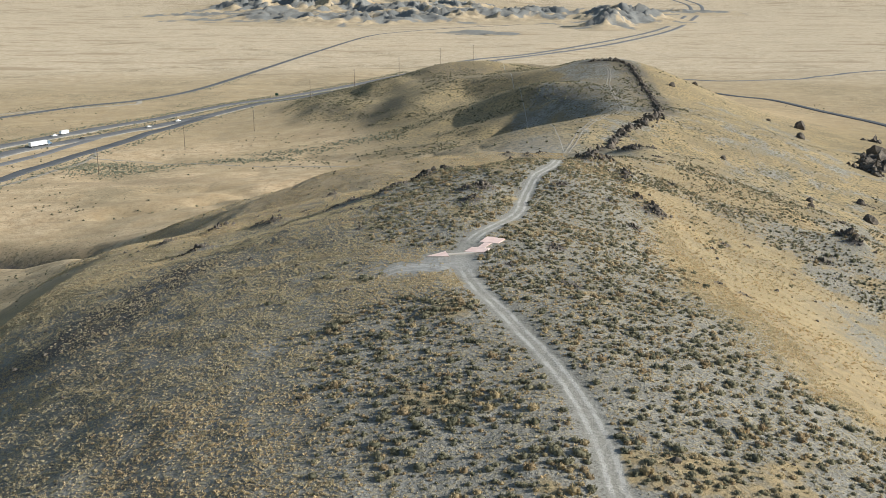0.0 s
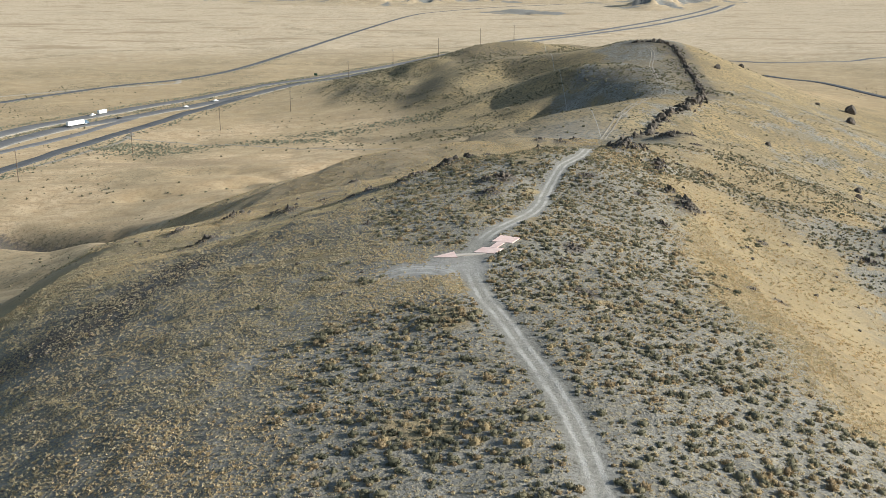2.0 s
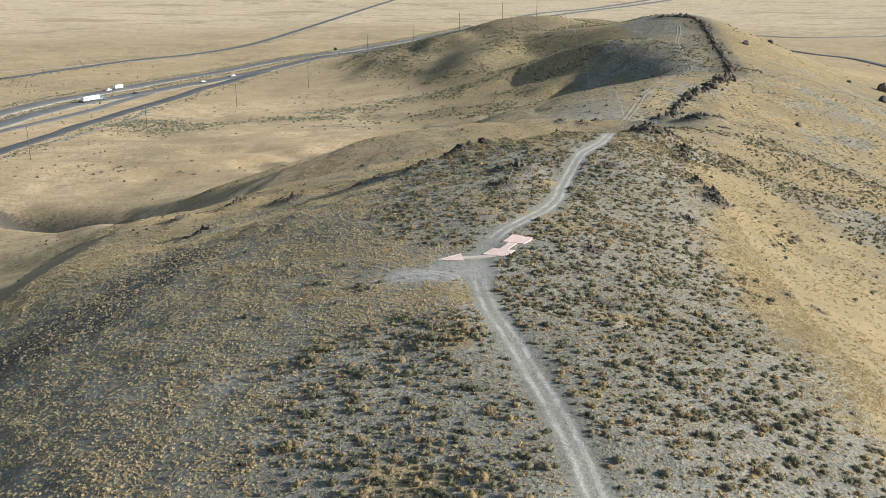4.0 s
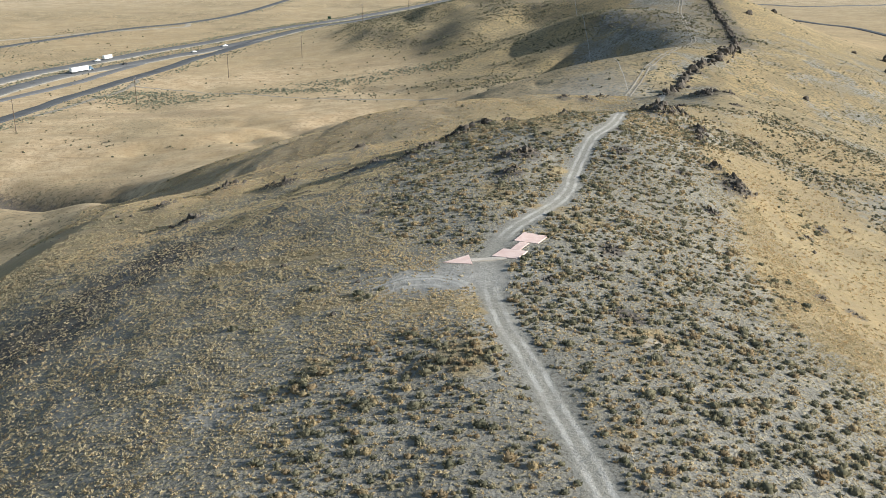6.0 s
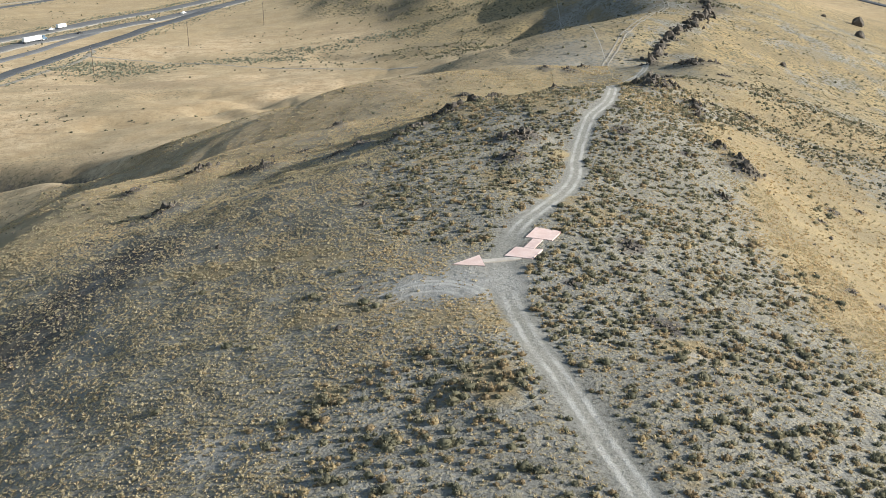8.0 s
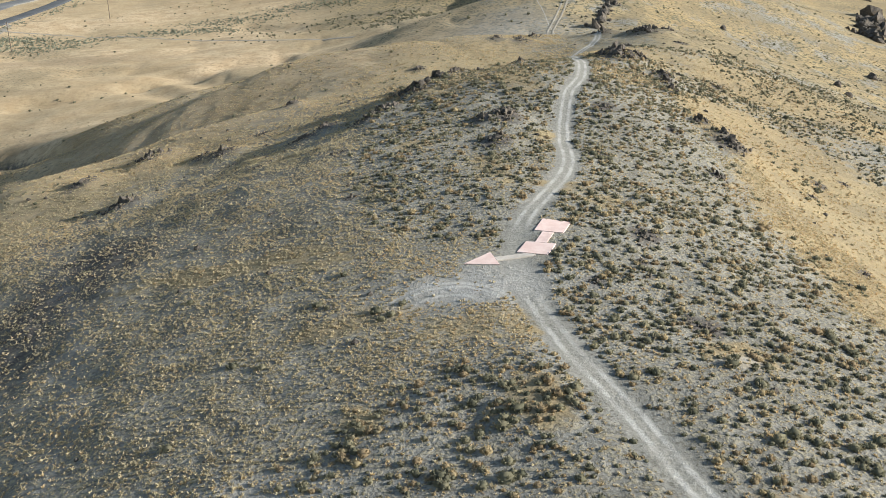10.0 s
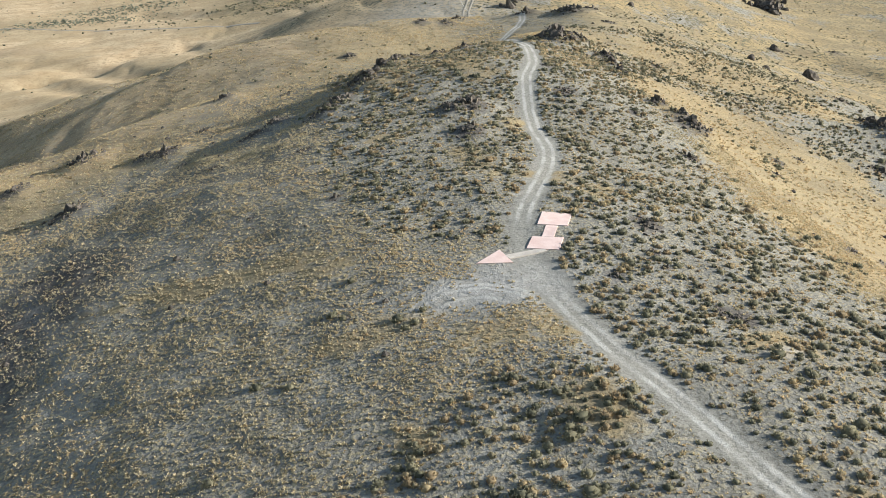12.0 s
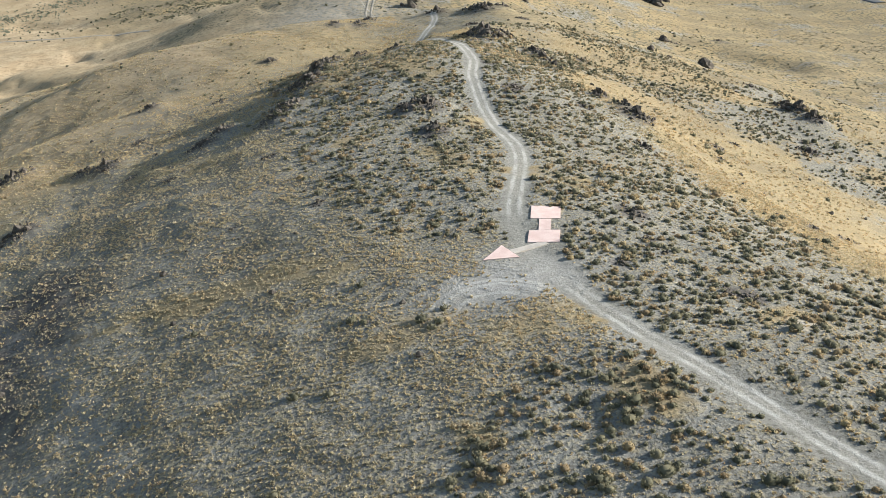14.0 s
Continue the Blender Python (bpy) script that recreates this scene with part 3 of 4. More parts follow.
def plant_material(name, low, high, warm, dry):
    """Leaves: each plant has its own tone, some are warm brown and some straw-yellow."""
    n = Nodes(name)
    tone = n.attr("tone")
    colour = n.mix(n.ramp(tone, 0.0, 0.62), low, high)
    colour = n.mix(n.ramp(tone, 0.64, 0.72), colour, warm)
    colour = n.mix(n.ramp(tone, 0.84, 0.92), colour, dry)
    colour = n.mix(n.ramp(n.noise(0.12, 3), 0.35, 0.7), n.mix(0.22, colour, (0.03, 0.03, 0.02)), colour)
    n.done(colour, 0.9)
    # thin blades let some of the sun through
    thin = n.tree.nodes.new("ShaderNodeBsdfTranslucent")
    n.put(thin.inputs["Color"], colour)
    both = n.tree.nodes.new("ShaderNodeMixShader")
    both.inputs[0].default_value = 0.4
    n.tree.links.new(n.bsdf.outputs[0], both.inputs[1])
    n.tree.links.new(thin.outputs[0], both.inputs[2])
    n.tree.links.new(both.outputs[0], n.tree.nodes["Material Output"].inputs["Surface"])
    return n.m


GROUND = ground_material()
# far hill rock carries the bluish tint of haze in its colour
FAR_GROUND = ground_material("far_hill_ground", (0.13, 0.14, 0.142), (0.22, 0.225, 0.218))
CONCRETE = speckled("pink_concrete", (0.74, 0.54, 0.48), (0.82, 0.64, 0.58), 1.2, 0.85, 0.004, 0, (0.64, 0.45, 0.40))
BARE_CONCRETE = speckled("weathered_concrete", (0.47, 0.42, 0.37), (0.58, 0.53, 0.47), 1.0, 0.9, 0.005, 0, (0.36, 0.32, 0.28))
BASALT = speckled("basalt", (0.06, 0.053, 0.047), (0.135, 0.115, 0.095), 0.9, 0.85, 0.06, 0, (0.20, 0.17, 0.13))
ASPHALT = speckled("asphalt", (0.15, 0.15, 0.15), (0.19, 0.19, 0.188), 9.0, 0.9, 0, 0, (0.125, 0.125, 0.125))
DARK_ASPHALT = speckled("dark_asphalt", (0.085, 0.09, 0.097), (0.115, 0.12, 0.125), 9.0, 0.9, 0, 0, (0.15, 0.15, 0.15))
GRAVEL = speckled("gravel", (0.33, 0.29, 0.23), (0.43, 0.385, 0.31), 5.0, 0.95, 0.02, 0, (0.27, 0.235, 0.19))
DIRT = speckled("lane_dirt", (0.25, 0.225, 0.185), (0.33, 0.30, 0.25), 5.0, 0.95, 0.02, 0, (0.20, 0.175, 0.14))
SAGE = plant_material("sage_leaves", (0.165, 0.162, 0.11), (0.30, 0.275, 0.18), (0.36, 0.275, 0.165), (0.47, 0.375, 0.22))
STRAW = plant_material("bunchgrass_blades", (0.47, 0.405, 0.265), (0.60, 0.505, 0.325), (0.60, 0.455, 0.265), (0.68, 0.54, 0.33))
BRUSH = plant_material("brush_leaves", (0.25, 0.26, 0.19), (0.36, 0.36, 0.265), (0.33, 0.29, 0.19), (0.46, 0.40, 0.26))
WOOD = speckled("weathered_wood", (0.13, 0.10, 0.08), (0.20, 0.16, 0.125), 0.8, 0.9)
METAL = speckled("galvanised_metal", (0.35, 0.36, 0.37), (0.45, 0.46, 0.47), 0.4, 0.5, 0, 0.6)
WHITE = speckled("white_paint", (0.74, 0.74, 0.72), (0.82, 0.82, 0.80), 2.0, 0.45)
BLUE = speckled("slate_paint", (0.10, 0.15, 0.20), (0.13, 0.19, 0.25), 2.0, 0.35)
DARK_PAINT = speckled("dark_paint", (0.03, 0.033, 0.037), (0.05, 0.052, 0.056), 2.0, 0.35)
RUBBER = speckled("rubber", (0.018, 0.018, 0.018), (0.03, 0.03, 0.03), 0.3, 0.85)
GLASS = Nodes("dark_glass").done((0.02, 0.025, 0.03), 0.08)
GREEN_SIGN = speckled("sign_green", (0.02, 0.09, 0.06), (0.03, 0.11, 0.07), 1.0, 0.5)


# ---- mesh helpers ----
def array_mesh(name, co, faces, mat, smooth=False, attrs=None):
    """A mesh from arrays of corners and of triangles or quads."""
    mesh = bpy.data.meshes.new(name)
    k = faces.shape[1]
    mesh.vertices.add(len(co))
    mesh.vertices.foreach_set("co", co.ravel().astype(np.float32))
    mesh.loops.add(faces.size)
    mesh.loops.foreach_set("vertex_index", faces.ravel().astype(np.int32))
    mesh.polygons.add(len(faces))
    mesh.polygons.foreach_set("loop_start", np.arange(0, faces.size, k, dtype=np.int32))
    mesh.polygons.foreach_set("loop_total", np.full(len(faces), k, dtype=np.int32))
    mesh.update(calc_edges=True)
    mesh.polygons.foreach_set("use_smooth", np.full(len(faces), smooth, dtype=bool))
    for key, values in (attrs or {}).items():
        mesh.attributes.new(key, "FLOAT", "POINT").data.foreach_set("value", np.asarray(values, np.float32).ravel())
    mesh.materials.append(mat)
    return mesh


def sheet(name, x, y, z, mat, attrs=None):
    h, w = x.shape
    i = (np.arange(h - 1)[:, None] * w + np.arange(w - 1)[None]).ravel()
    return new(name, array_mesh(name, np.stack([x, y, z], -1).reshape(-1, 3), np.stack([i, i + 1, i + w + 1, i + w], -1), mat, True, attrs))


def part(name, bm, mat, parent=None, label=""):
    mesh = bpy.data.meshes.new(name)
    bmesh.ops.recalc_face_normals(bm, faces=bm.faces)
    bm.to_mesh(mesh)
    bm.free()
    mesh.materials.append(mat)
    ob = new(name, mesh)
    if parent:
        ob.parent = parent
    if label:
        ob["label"] = label
    return ob


def box(sx, sy, sz, at=(0, 0, 0), bevel=0.0, taper=None):
    """A bevelled box on its base centre; taper shrinks its top in x and y."""
    bm = bmesh.new()
    bmesh.ops.create_cube(bm, size=1)
    for v in bm.verts:
        kx, ky = taper if taper and v.co.z > 0 else (1, 1)
        v.co = Vector((v.co.x * sx * kx + at[0], v.co.y * sy * ky + at[1], (v.co.z + 0.5) * sz + at[2]))
    if bevel:
        bmesh.ops.bevel(bm, geom=list(bm.edges), offset=bevel, segments=2, affect="EDGES")
    return bm


def tube(r1, r2, length, m=None, sides=12):
    bm = bmesh.new()
    bmesh.ops.create_cone(bm, cap_ends=True, segments=sides, radius1=r1, radius2=r2, depth=length)
    bmesh.ops.translate(bm, verts=bm.verts, vec=(0, 0, length / 2))
    if m:
        bmesh.ops.transform(bm, matrix=m, verts=bm.verts)
    return bm


def thing(name, x, y, z, turn, label, category, group=""):
    ob = new(name)
    ob.empty_display_size = 0.3
    ob.matrix_basis = pose(x, y, z, 0, 0, turn)
    return tagged(ob, label, category, group)


# ---- the ground ----
flat = 1 - step(20, 45, np.maximum(0, landform(gx, gy) - PLAIN))
plain_share = np.maximum(step(900, 1500, np.hypot(gx, gy - 100)), 0.45 * flat * step(380, 620, gy) * (1 - step(40, 120, gx) * (1 - step(700, 900, gy))))
plain_share = np.maximum(plain_share, 0.95 * step(10, 48, -gx + 0.2 * (gy - 240)) * step(205, 265, gy - 0.4 * (gx + 60)) * (1 - step(700, 800, gy)) * (0.6 + 0.4 * step(-0.4, 0.4, fractal(gx, gy, 40, 63, 3))))
plain_share = plain_share * (1 - hill_cover(gx, gy))
sage, gold, scree_shade = sage_cover(gx, gy), gold_cover(gx, gy), scree_shade_cover(gx, gy)
bare = np.exp(-(((gx + 1.0) / 8.0) ** 2 + ((gy - 141.5) / 4.6) ** 2)) + 0.9 * np.exp(-(((gx - 20) / 1.8) ** 2 + ((gy - 124.6) / 1.2) ** 2)) + 0.6 * np.exp(-(((gx + 18.5) / 5) ** 2 + ((gy - 112.8) / 2.2) ** 2))
bare = bare + 0.32 * np.exp(-((away(gx, gy, OLD_TRAIL, 6.0) / 1.4) ** 2))
bare = np.clip(bare + 0.42 * step(330, 380, gy) * (1 - step(440, 500, gy)) * np.exp(-(((gx - 20 - 0.2 * (gy - 360)) / 26) ** 2)), 0, 1)
high = step(8, 18, gz - PLAIN)
scrub = np.clip(step(170, 260, np.hypot(gx, gy - 100)) * (0.35 + 0.45 * high + 0.65 * step(-0.1, 0.6, fractal(gx, gy, 90, 61, 3))) * (1 - 0.6 * plain_share) + 0.5 * step(60, 100, gx) * step(240, 300, gy) * (1 - step(600, 800, gy)), 0, 1)
for line in SWALES:
    scrub = np.maximum(scrub, np.exp(-((away(gx, gy, line, 80.0) / 16.0) ** 2)))
right = np.sign(gx - np.interp(gy, TRACK[:, 1], TRACK[:, 0]))
track = away(gx, gy, TRACK, 6.0, True)
track = np.where(np.abs(track) > 5.9, 6.0 * right, track)
worn = step(6.5, 12.5, np.hypot(gx - 4.5, gy - 148))
tufty = np.clip((1 - 0.35 * sage) * (1 - 0.7 * gold) * (1 - step(240, 300, np.hypot(gx, gy - 100))) * (1 - bare) * step(1.6, 2.6, away(gx, gy, TRACK, 6.0)) * (1 - 0.5 * scree_shade) * step(40, 80, gy), 0, 1)
land = sheet("ground", gx, gy, gz, GROUND, {"gold": gold, "plain": plain_share, "scree_shade": scree_shade, "scrub": scrub, "bare": bare, "track": track, "worn": worn, "tufty": tufty, "far": step(800, 1500, np.hypot(gx, gy - 100))})
tagged(land, "desert ridge with grey soil and dry golden grass above a wide plain", "ground", kind="structure")


# ---- rocky hills far to the north ----
# x, y, half widths, height
HILLS = [
    (-790, 4170, 130, 60, 22), (-625, 3850, 75, 40, 13), (-560, 4140, 130, 70, 26), (-425, 4130, 80, 60, 26), (-372, 4020, 55, 40, 15), (-338, 3660, 38, 26, 9),
    (-459, 3815, 34, 26, 10), (-440, 3375, 70, 20, 6), (-330, 3290, 60, 16, 4), (-250, 3235, 75, 20, 6), (-207, 3880, 110, 70, 13), (-85, 3830, 120, 70, 9),
    (20, 4100, 170, 80, 20), (100, 3720, 130, 40, 6), (293, 3690, 90, 40, 10), (410, 3810, 120, 55, 14), (545, 3540, 50, 60, 13), (625, 3440, 62, 70, 18),
    (700, 3500, 50, 60, 13), (500, 3100, 40, 50, 7), (137, 2620, 50, 14, 3), (60, 2680, 60, 12, 2.5), (820, 3950, 200, 50, 8), (-900, 3700, 120, 40, 8),
    (445, 2960, 34, 30, 12), (500, 3060, 38, 40, 20), (555, 3260, 38, 45, 14), (-330, 3220, 150, 40, 12), (-60, 3500, 190, 70, 18), (250, 3450, 150, 50, 13), (-580, 3480, 150, 50, 13), (-130, 3330, 80, 30, 9),
]
hx, hy = np.meshgrid(np.arange(-1150, 1150, 10.0), np.arange(2480, 4500, 14.0))
rise, craggy = np.zeros(hx.shape), np.zeros(hx.shape)
for cx, cy, a, b, high in HILLS:
    bump = np.exp(-0.5 * (((hx - cx) / a) ** 2 + ((hy - cy) / (1.8 * b)) ** 2))
    rise, craggy = rise + high * bump, np.maximum(craggy, bump)
crag = (1 - np.abs(fractal(hx, hy, 70, 23, 3))) ** 2
rise = 1.7 * rise * (0.4 + 0.95 * crag) + 3.0 * craggy * fractal(hx, hy, 30, 24, 3)
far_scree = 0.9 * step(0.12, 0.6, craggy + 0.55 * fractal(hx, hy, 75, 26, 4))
hills = sheet("far_hills", hx, hy, zat(hx, hy) + np.where(rise > 0.25, rise, -4 + 8 * rise), FAR_GROUND, {"gold": np.ones(hx.shape), "plain": np.full(hx.shape, 0.6), "scree_shade": far_scree, "scrub": np.zeros(hx.shape), "bare": np.zeros(hx.shape), "track": np.full(hx.shape, 9.0), "worn": np.ones(hx.shape), "tufty": np.zeros(hx.shape), "far": np.ones(hx.shape)})
tagged(hills, "low rocky hills far across the plain, coloured hazy grey-blue", "hills", kind="structure")


# ---- roads ----
def ribbon(name, line, wide, lift, mat, label, category="road", gap=5.0, skirt=1.5):
    p = smooth_line(line, gap)
    d = np.gradient(p, axis=0)
    d /= np.linalg.norm(d, axis=1)[:, None]
    side = np.stack([d[:, 1], -d[:, 0]], -1)
    off = np.array([-wide / 2 - skirt, -wide / 2, -wide / 4, 0, wide / 4, wide / 2, wide / 2 + skirt])
    x, y = p[:, :1] + side[:, :1] * off, p[:, 1:] + side[:, 1:] * off
    z = zat(x, y)
    z[:, 1:-1] = np.maximum(z[:, 1:-1], 0.5 * (z[:, 1:-1] + z[:, 1:-1].mean(1, keepdims=True))) + lift
    z[:, 0] -= 0.4
    z[:, -1] -= 0.4
    return tagged(sheet(name, x, y, z, mat), label, category, kind="structure")


for line, wide in ((WEST, 16), (EAST, 16)):
    ribbon("shoulder", line, wide, 0.25, GRAVEL, "gravel shoulder of a divided highway", "shoulder")
ribbon("highway", WEST, 12.5, 0.5, ASPHALT, "grey asphalt carriageway of a divided highway")
ribbon("highway", EAST, 12.5, 0.5, ASPHALT, "grey asphalt carriageway of a divided highway")
ribbon("ramp", [(-306, 590), (-299, 620), (-288, 655), (-280, 690), (-274, 730), (-268, 765)], 6.5, 0.35, ASPHALT, "grey asphalt ramp joining the highway")
ribbon("frontage_road", FRONT, 9.0, 0.45, DARK_ASPHALT, "dark asphalt two-lane frontage road")
ribbon("old_road", OLD, 6.5, 0.5, DARK_ASPHALT, "narrow dark asphalt road across the plain")
ribbon("lower_road", LOWER, 7.0, 0.5, DARK_ASPHALT, "dark asphalt road below the ridge")
ribbon("plain_road", [(280, 1290), (312, 1285), (383, 1262), (513, 1352), (625, 1420), (800, 1500)], 7.0, 0.4, ASPHALT, "narrow grey road across the plain")
ribbon("turnoff", [(-254, 700), (-243, 688), (-238, 668), (-217, 661), (-165, 640), (-128, 612), (-88, 588), (-25, 551)], 2.2, 0.05, DIRT, "pale dirt lane branching off the road", "dirt lane", 3.0, 0.8)
ribbon("side_lane", [(-243, 688), (-240, 650), (-246, 600), (-254, 560)], 3.6, 0.08, DIRT, "pale dirt lane beside the road", "dirt lane", 3.0, 0.8)
ribbon("junction_lane", [(-318, 1035), (-308, 1000), (-322, 985), (-380, 940), (-470, 850)], 5.0, 0.2, GRAVEL, "pale gravel lane behind the highway", "dirt lane", 4.0, 1.0)
RIDGE_TRACK = smooth_line([(51, 418), (54, 434), (58, 447), (63, 462), (67, 476), (74, 490), (85, 522), (97, 556), (105, 582), (109, 620), (111, 650), (115, 694), (122, 735), (126, 762), (125, 778)], 6.0)
for side in (-0.95, 0.95):
    ribbon("ridge_track", [(x + side, y - 0.3 * side) for x, y in RIDGE_TRACK], 0.7, 0.07, DIRT, "pale wheel rut along the crest", "track", 2.5, 0.3)


# ---- the concrete arrow ----
def slab(corners, thick=0.16, lift=0.09):
    bm = bmesh.new()
    z = [float(zat(x, y)) for x, y in corners]
    low = [bm.verts.new((x, y, h - thick)) for (x, y), h in zip(corners, z)]
    top = [bm.verts.new((x, y, h + lift)) for (x, y), h in zip(corners, z)]
    bm.faces.new(top)
    bm.faces.new(low[::-1])
    for k in range(len(corners)):
        bm.faces.new((low[k], low[k - 1], top[k - 1], top[k]))
    bmesh.ops.bevel(bm, geom=[e for e in bm.edges if all(v in top for v in e.verts)], offset=0.015, segments=2, affect="EDGES")
    return bm


def rectangle(cx, cy, wide, deep, turn):
    c, s = math.cos(radians(turn)), math.sin(radians(turn))
    return [(cx + c * u - s * v, cy + s * u + c * v) for u, v in ((-wide / 2, -deep / 2), (wide / 2, -deep / 2), (wide / 2, deep / 2), (-wide / 2, deep / 2))]


arrow = tagged(new("concrete_arrow"), "flat concrete arrow with two square pads, painted pale pink", "concrete arrow")
part("arrow_head", slab([(-1.6, 147.0), (2.0, 146.05), (1.4, 149.65)]), CONCRETE, arrow, "pink triangular arrow head")
part("shaft", slab(rectangle(3.85, 148.12, 4.3, 1.05, 13), 0.16, 0.065), BARE_CONCRETE, arrow, "bare weathered concrete shaft")
part("pad", slab(rectangle(6.40, 150.2, 3.35, 3.3, -25)), CONCRETE, arrow)
part("neck", slab(rectangle(7.66, 153.0, 1.3, 3.0, -24), 0.16, 0.085), CONCRETE, arrow)
part("pad", slab(rectangle(9.07, 156.1, 3.3, 3.4, -24)), CONCRETE, arrow)


# ---- rocks ----
def chunk(rng, wide, deep, high, jag=0.35, points=18):
    """One angular basalt block as corners and triangles, on its base centre."""
    bm = bmesh.new()
    for _ in range(points):
        v = Vector((rng.uniform(-1, 1), rng.uniform(-1, 1), rng.uniform(-0.35, 1)))
        v.normalize()
        v *= rng.uniform(1 - jag, 1)
        bm.verts.new((v.x * wide / 2, v.y * deep / 2, v.z * high))
    out = bmesh.ops.convex_hull(bm, input=bm.verts)
    bmesh.ops.delete(bm, geom=[g for g in out["geom_interior"] if isinstance(g, bmesh.types.BMVert)], context="VERTS")
    bmesh.ops.subdivide_edges(bm, edges=bm.edges, cuts=1, use_grid_fill=True)
    for v in bm.verts:
        v.co += 0.09 * min(wide, deep, high) * noise.noise_vector(v.co * (2.2 / max(0.3, min(wide, deep))) + Vector((rng.random() * 9, 0, 0)))
    bmesh.ops.triangulate(bm, faces=bm.faces)
    bm.verts.index_update()
    co = np.array([v.co[:] for v in bm.verts])
    faces = np.array([[v.index for v in f.verts] for f in bm.faces])
    bm.free()
    return co, faces


def rock_pile(name, x, y, wide, high, count, seed, label, group, strike=25, jag=0.62):
    """Blocks that break out of the ground along one strike, each a part of the outcrop."""
    rng = random.Random(seed)
    z0 = float(zat(x, y))
    pile = thing(name, x, y, z0, 0, label, "rock", group)
    c, s = math.cos(radians(strike)), math.sin(radians(strike))
    for k in range(int(count * 2.8)):
        u, v = (0, 0) if k == 0 else (rng.gauss(0, 0.32) * wide, rng.gauss(0, 0.62) * wide)
        px, py = c * u - s * v, s * u + c * v
        size = high * (0.66 if k == 0 else rng.uniform(0.14, 0.5)) * (1 - 0.3 * min(1, abs(v) / wide))
        co, f = chunk(rng, size * rng.uniform(0.8, 1.5), size * rng.uniform(0.9, 2.0), size * rng.uniform(0.7, 1.3), jag, 14)
        m = np.array(Euler((rng.uniform(-0.3, 0.1), rng.uniform(-0.25, 0.25), radians(strike) + rng.uniform(-0.5, 0.5))).to_matrix())
        co = co @ m.T + (px, py, float(zat(x + px, y + py)) - z0 - 0.15 * size)
        ob = new("rock", array_mesh("rock", co, f, BASALT))
        ob.parent = pile
    return pile


for k, (x, y, wide, high, count) in enumerate(OUTCROPS + LEDGES + CRAGS):
    rock_pile("rock_outcrop", x, y, wide, high, count, 100 + k, "jagged dark basalt outcrop breaking out of the slope", "outcrops on the ridge", -22 if x < 30 else 15)
for k, (x, y, wide, high) in enumerate(BOULDERS):
    co, faces = chunk(random.Random(300 + k), wide * 0.8, wide * 0.75, high * 0.8, 0.2, 40)
    ob = new("boulder", array_mesh("boulder", co, faces, BASALT))
    ob.location = (x, y, float(zat(x, y)) - 0.2)
    tagged(ob, "large dark basalt boulder on the grassy flank", "rock", "boulders on the flank")
rng = random.Random(77)
for line, gap, low, high in ((RIM, 4.2, 4.2, 8.6), (FAR_RIM, 3.0, 3.6, 6.5)):
    k = 0.0
    while k < len(line):
        x, y = line[int(k)]
        size = rng.uniform(low, high)
        rock_pile("rimrock", float(x), float(y), size * 0.6, size * 0.85, 2, int(k) + 900, "dark basalt block of the rimrock along the crest", "rimrock blocks", 60, 0.35)
        k += gap * rng.uniform(0.7, 1.3)


# ---- plants ----
def sprigs(rng, count, wide, high, blade, lean=1.0, core=6, body=0.34, root=0.5):
    """One plant of base centre 0: blades that fan out from its foot over a low dark heart."""
    co, faces = [], []
    if core:
        around = np.arange(core) * 2 * math.pi / core
        co += [(body * wide * math.cos(a) * rng.uniform(0.7, 1.2), body * wide * math.sin(a) * rng.uniform(0.7, 1.2), -0.05 * high) for a in around]
        co += [(0.8 * body * wide * math.cos(a + 0.5) * rng.uniform(0.6, 1.3), 0.8 * body * wide * math.sin(a + 0.5) * rng.uniform(0.6, 1.3), 0.55 * high * rng.uniform(0.55, 1.35)) for a in around]
        co += [(rng.uniform(-0.1, 0.1) * wide, rng.uniform(-0.1, 0.1) * wide, (0.35 + 0.8 * body) * high)]
        for k in range(core):
            j = (k + 1) % core
            faces += [(k, j, core + k), (j, core + j, core + k), (core + k, core + j, 2 * core)]
    for _ in range(count):
        a, up = rng.uniform(0, 2 * math.pi), rng.uniform(0.0, 1.0)
        out = math.sqrt(1 - up * up) * lean
        tip = np.array([0.5 * wide * out * math.cos(a), 0.5 * wide * out * math.sin(a), high * (0.3 + 0.7 * up) * rng.uniform(0.7, 1.15)])
        foot = tip * np.array([root, root, 0.5 * root])
        axis = np.cross((rng.gauss(0, 1), rng.gauss(0, 1), rng.gauss(0, 0.5)), tip - foot)
        axis *= blade * rng.uniform(0.6, 1.4) / (np.linalg.norm(axis) + 1e-6)
        b = len(co)
        co += [tuple(foot + axis), tuple(foot - axis), tuple(tip + 0.35 * axis * rng.uniform(-1, 1))]
        faces += [(b, b + 1, b + 2)]
    return np.array(co), np.array(faces)


prng = random.Random(5)
SAGE_NEAR = [sprigs(prng, 34, 1.0, 0.5, 0.09, 1.0, 7, 0.37, 0.6) for _ in range(8)]
SAGE_FAR = [sprigs(prng, 8, 1.0, 0.6, 0.14, 1.0, 4) for _ in range(6)]
BRUSH_FAR = [sprigs(prng, 5, 1.0, 0.5, 0.17, 1.0, 3) for _ in range(6)]
TUFT = [sprigs(prng, 7, 0.48, 0.23, 0.065, 1.0, 0, 0.3, 0.2) for _ in range(14)]
TUFT_FAR = [sprigs(prng, 6, 0.62, 0.28, 0.11, 1.0, 0, 0.3, 0.12) for _ in range(8)]
nrng = np.random.default_rng(11)


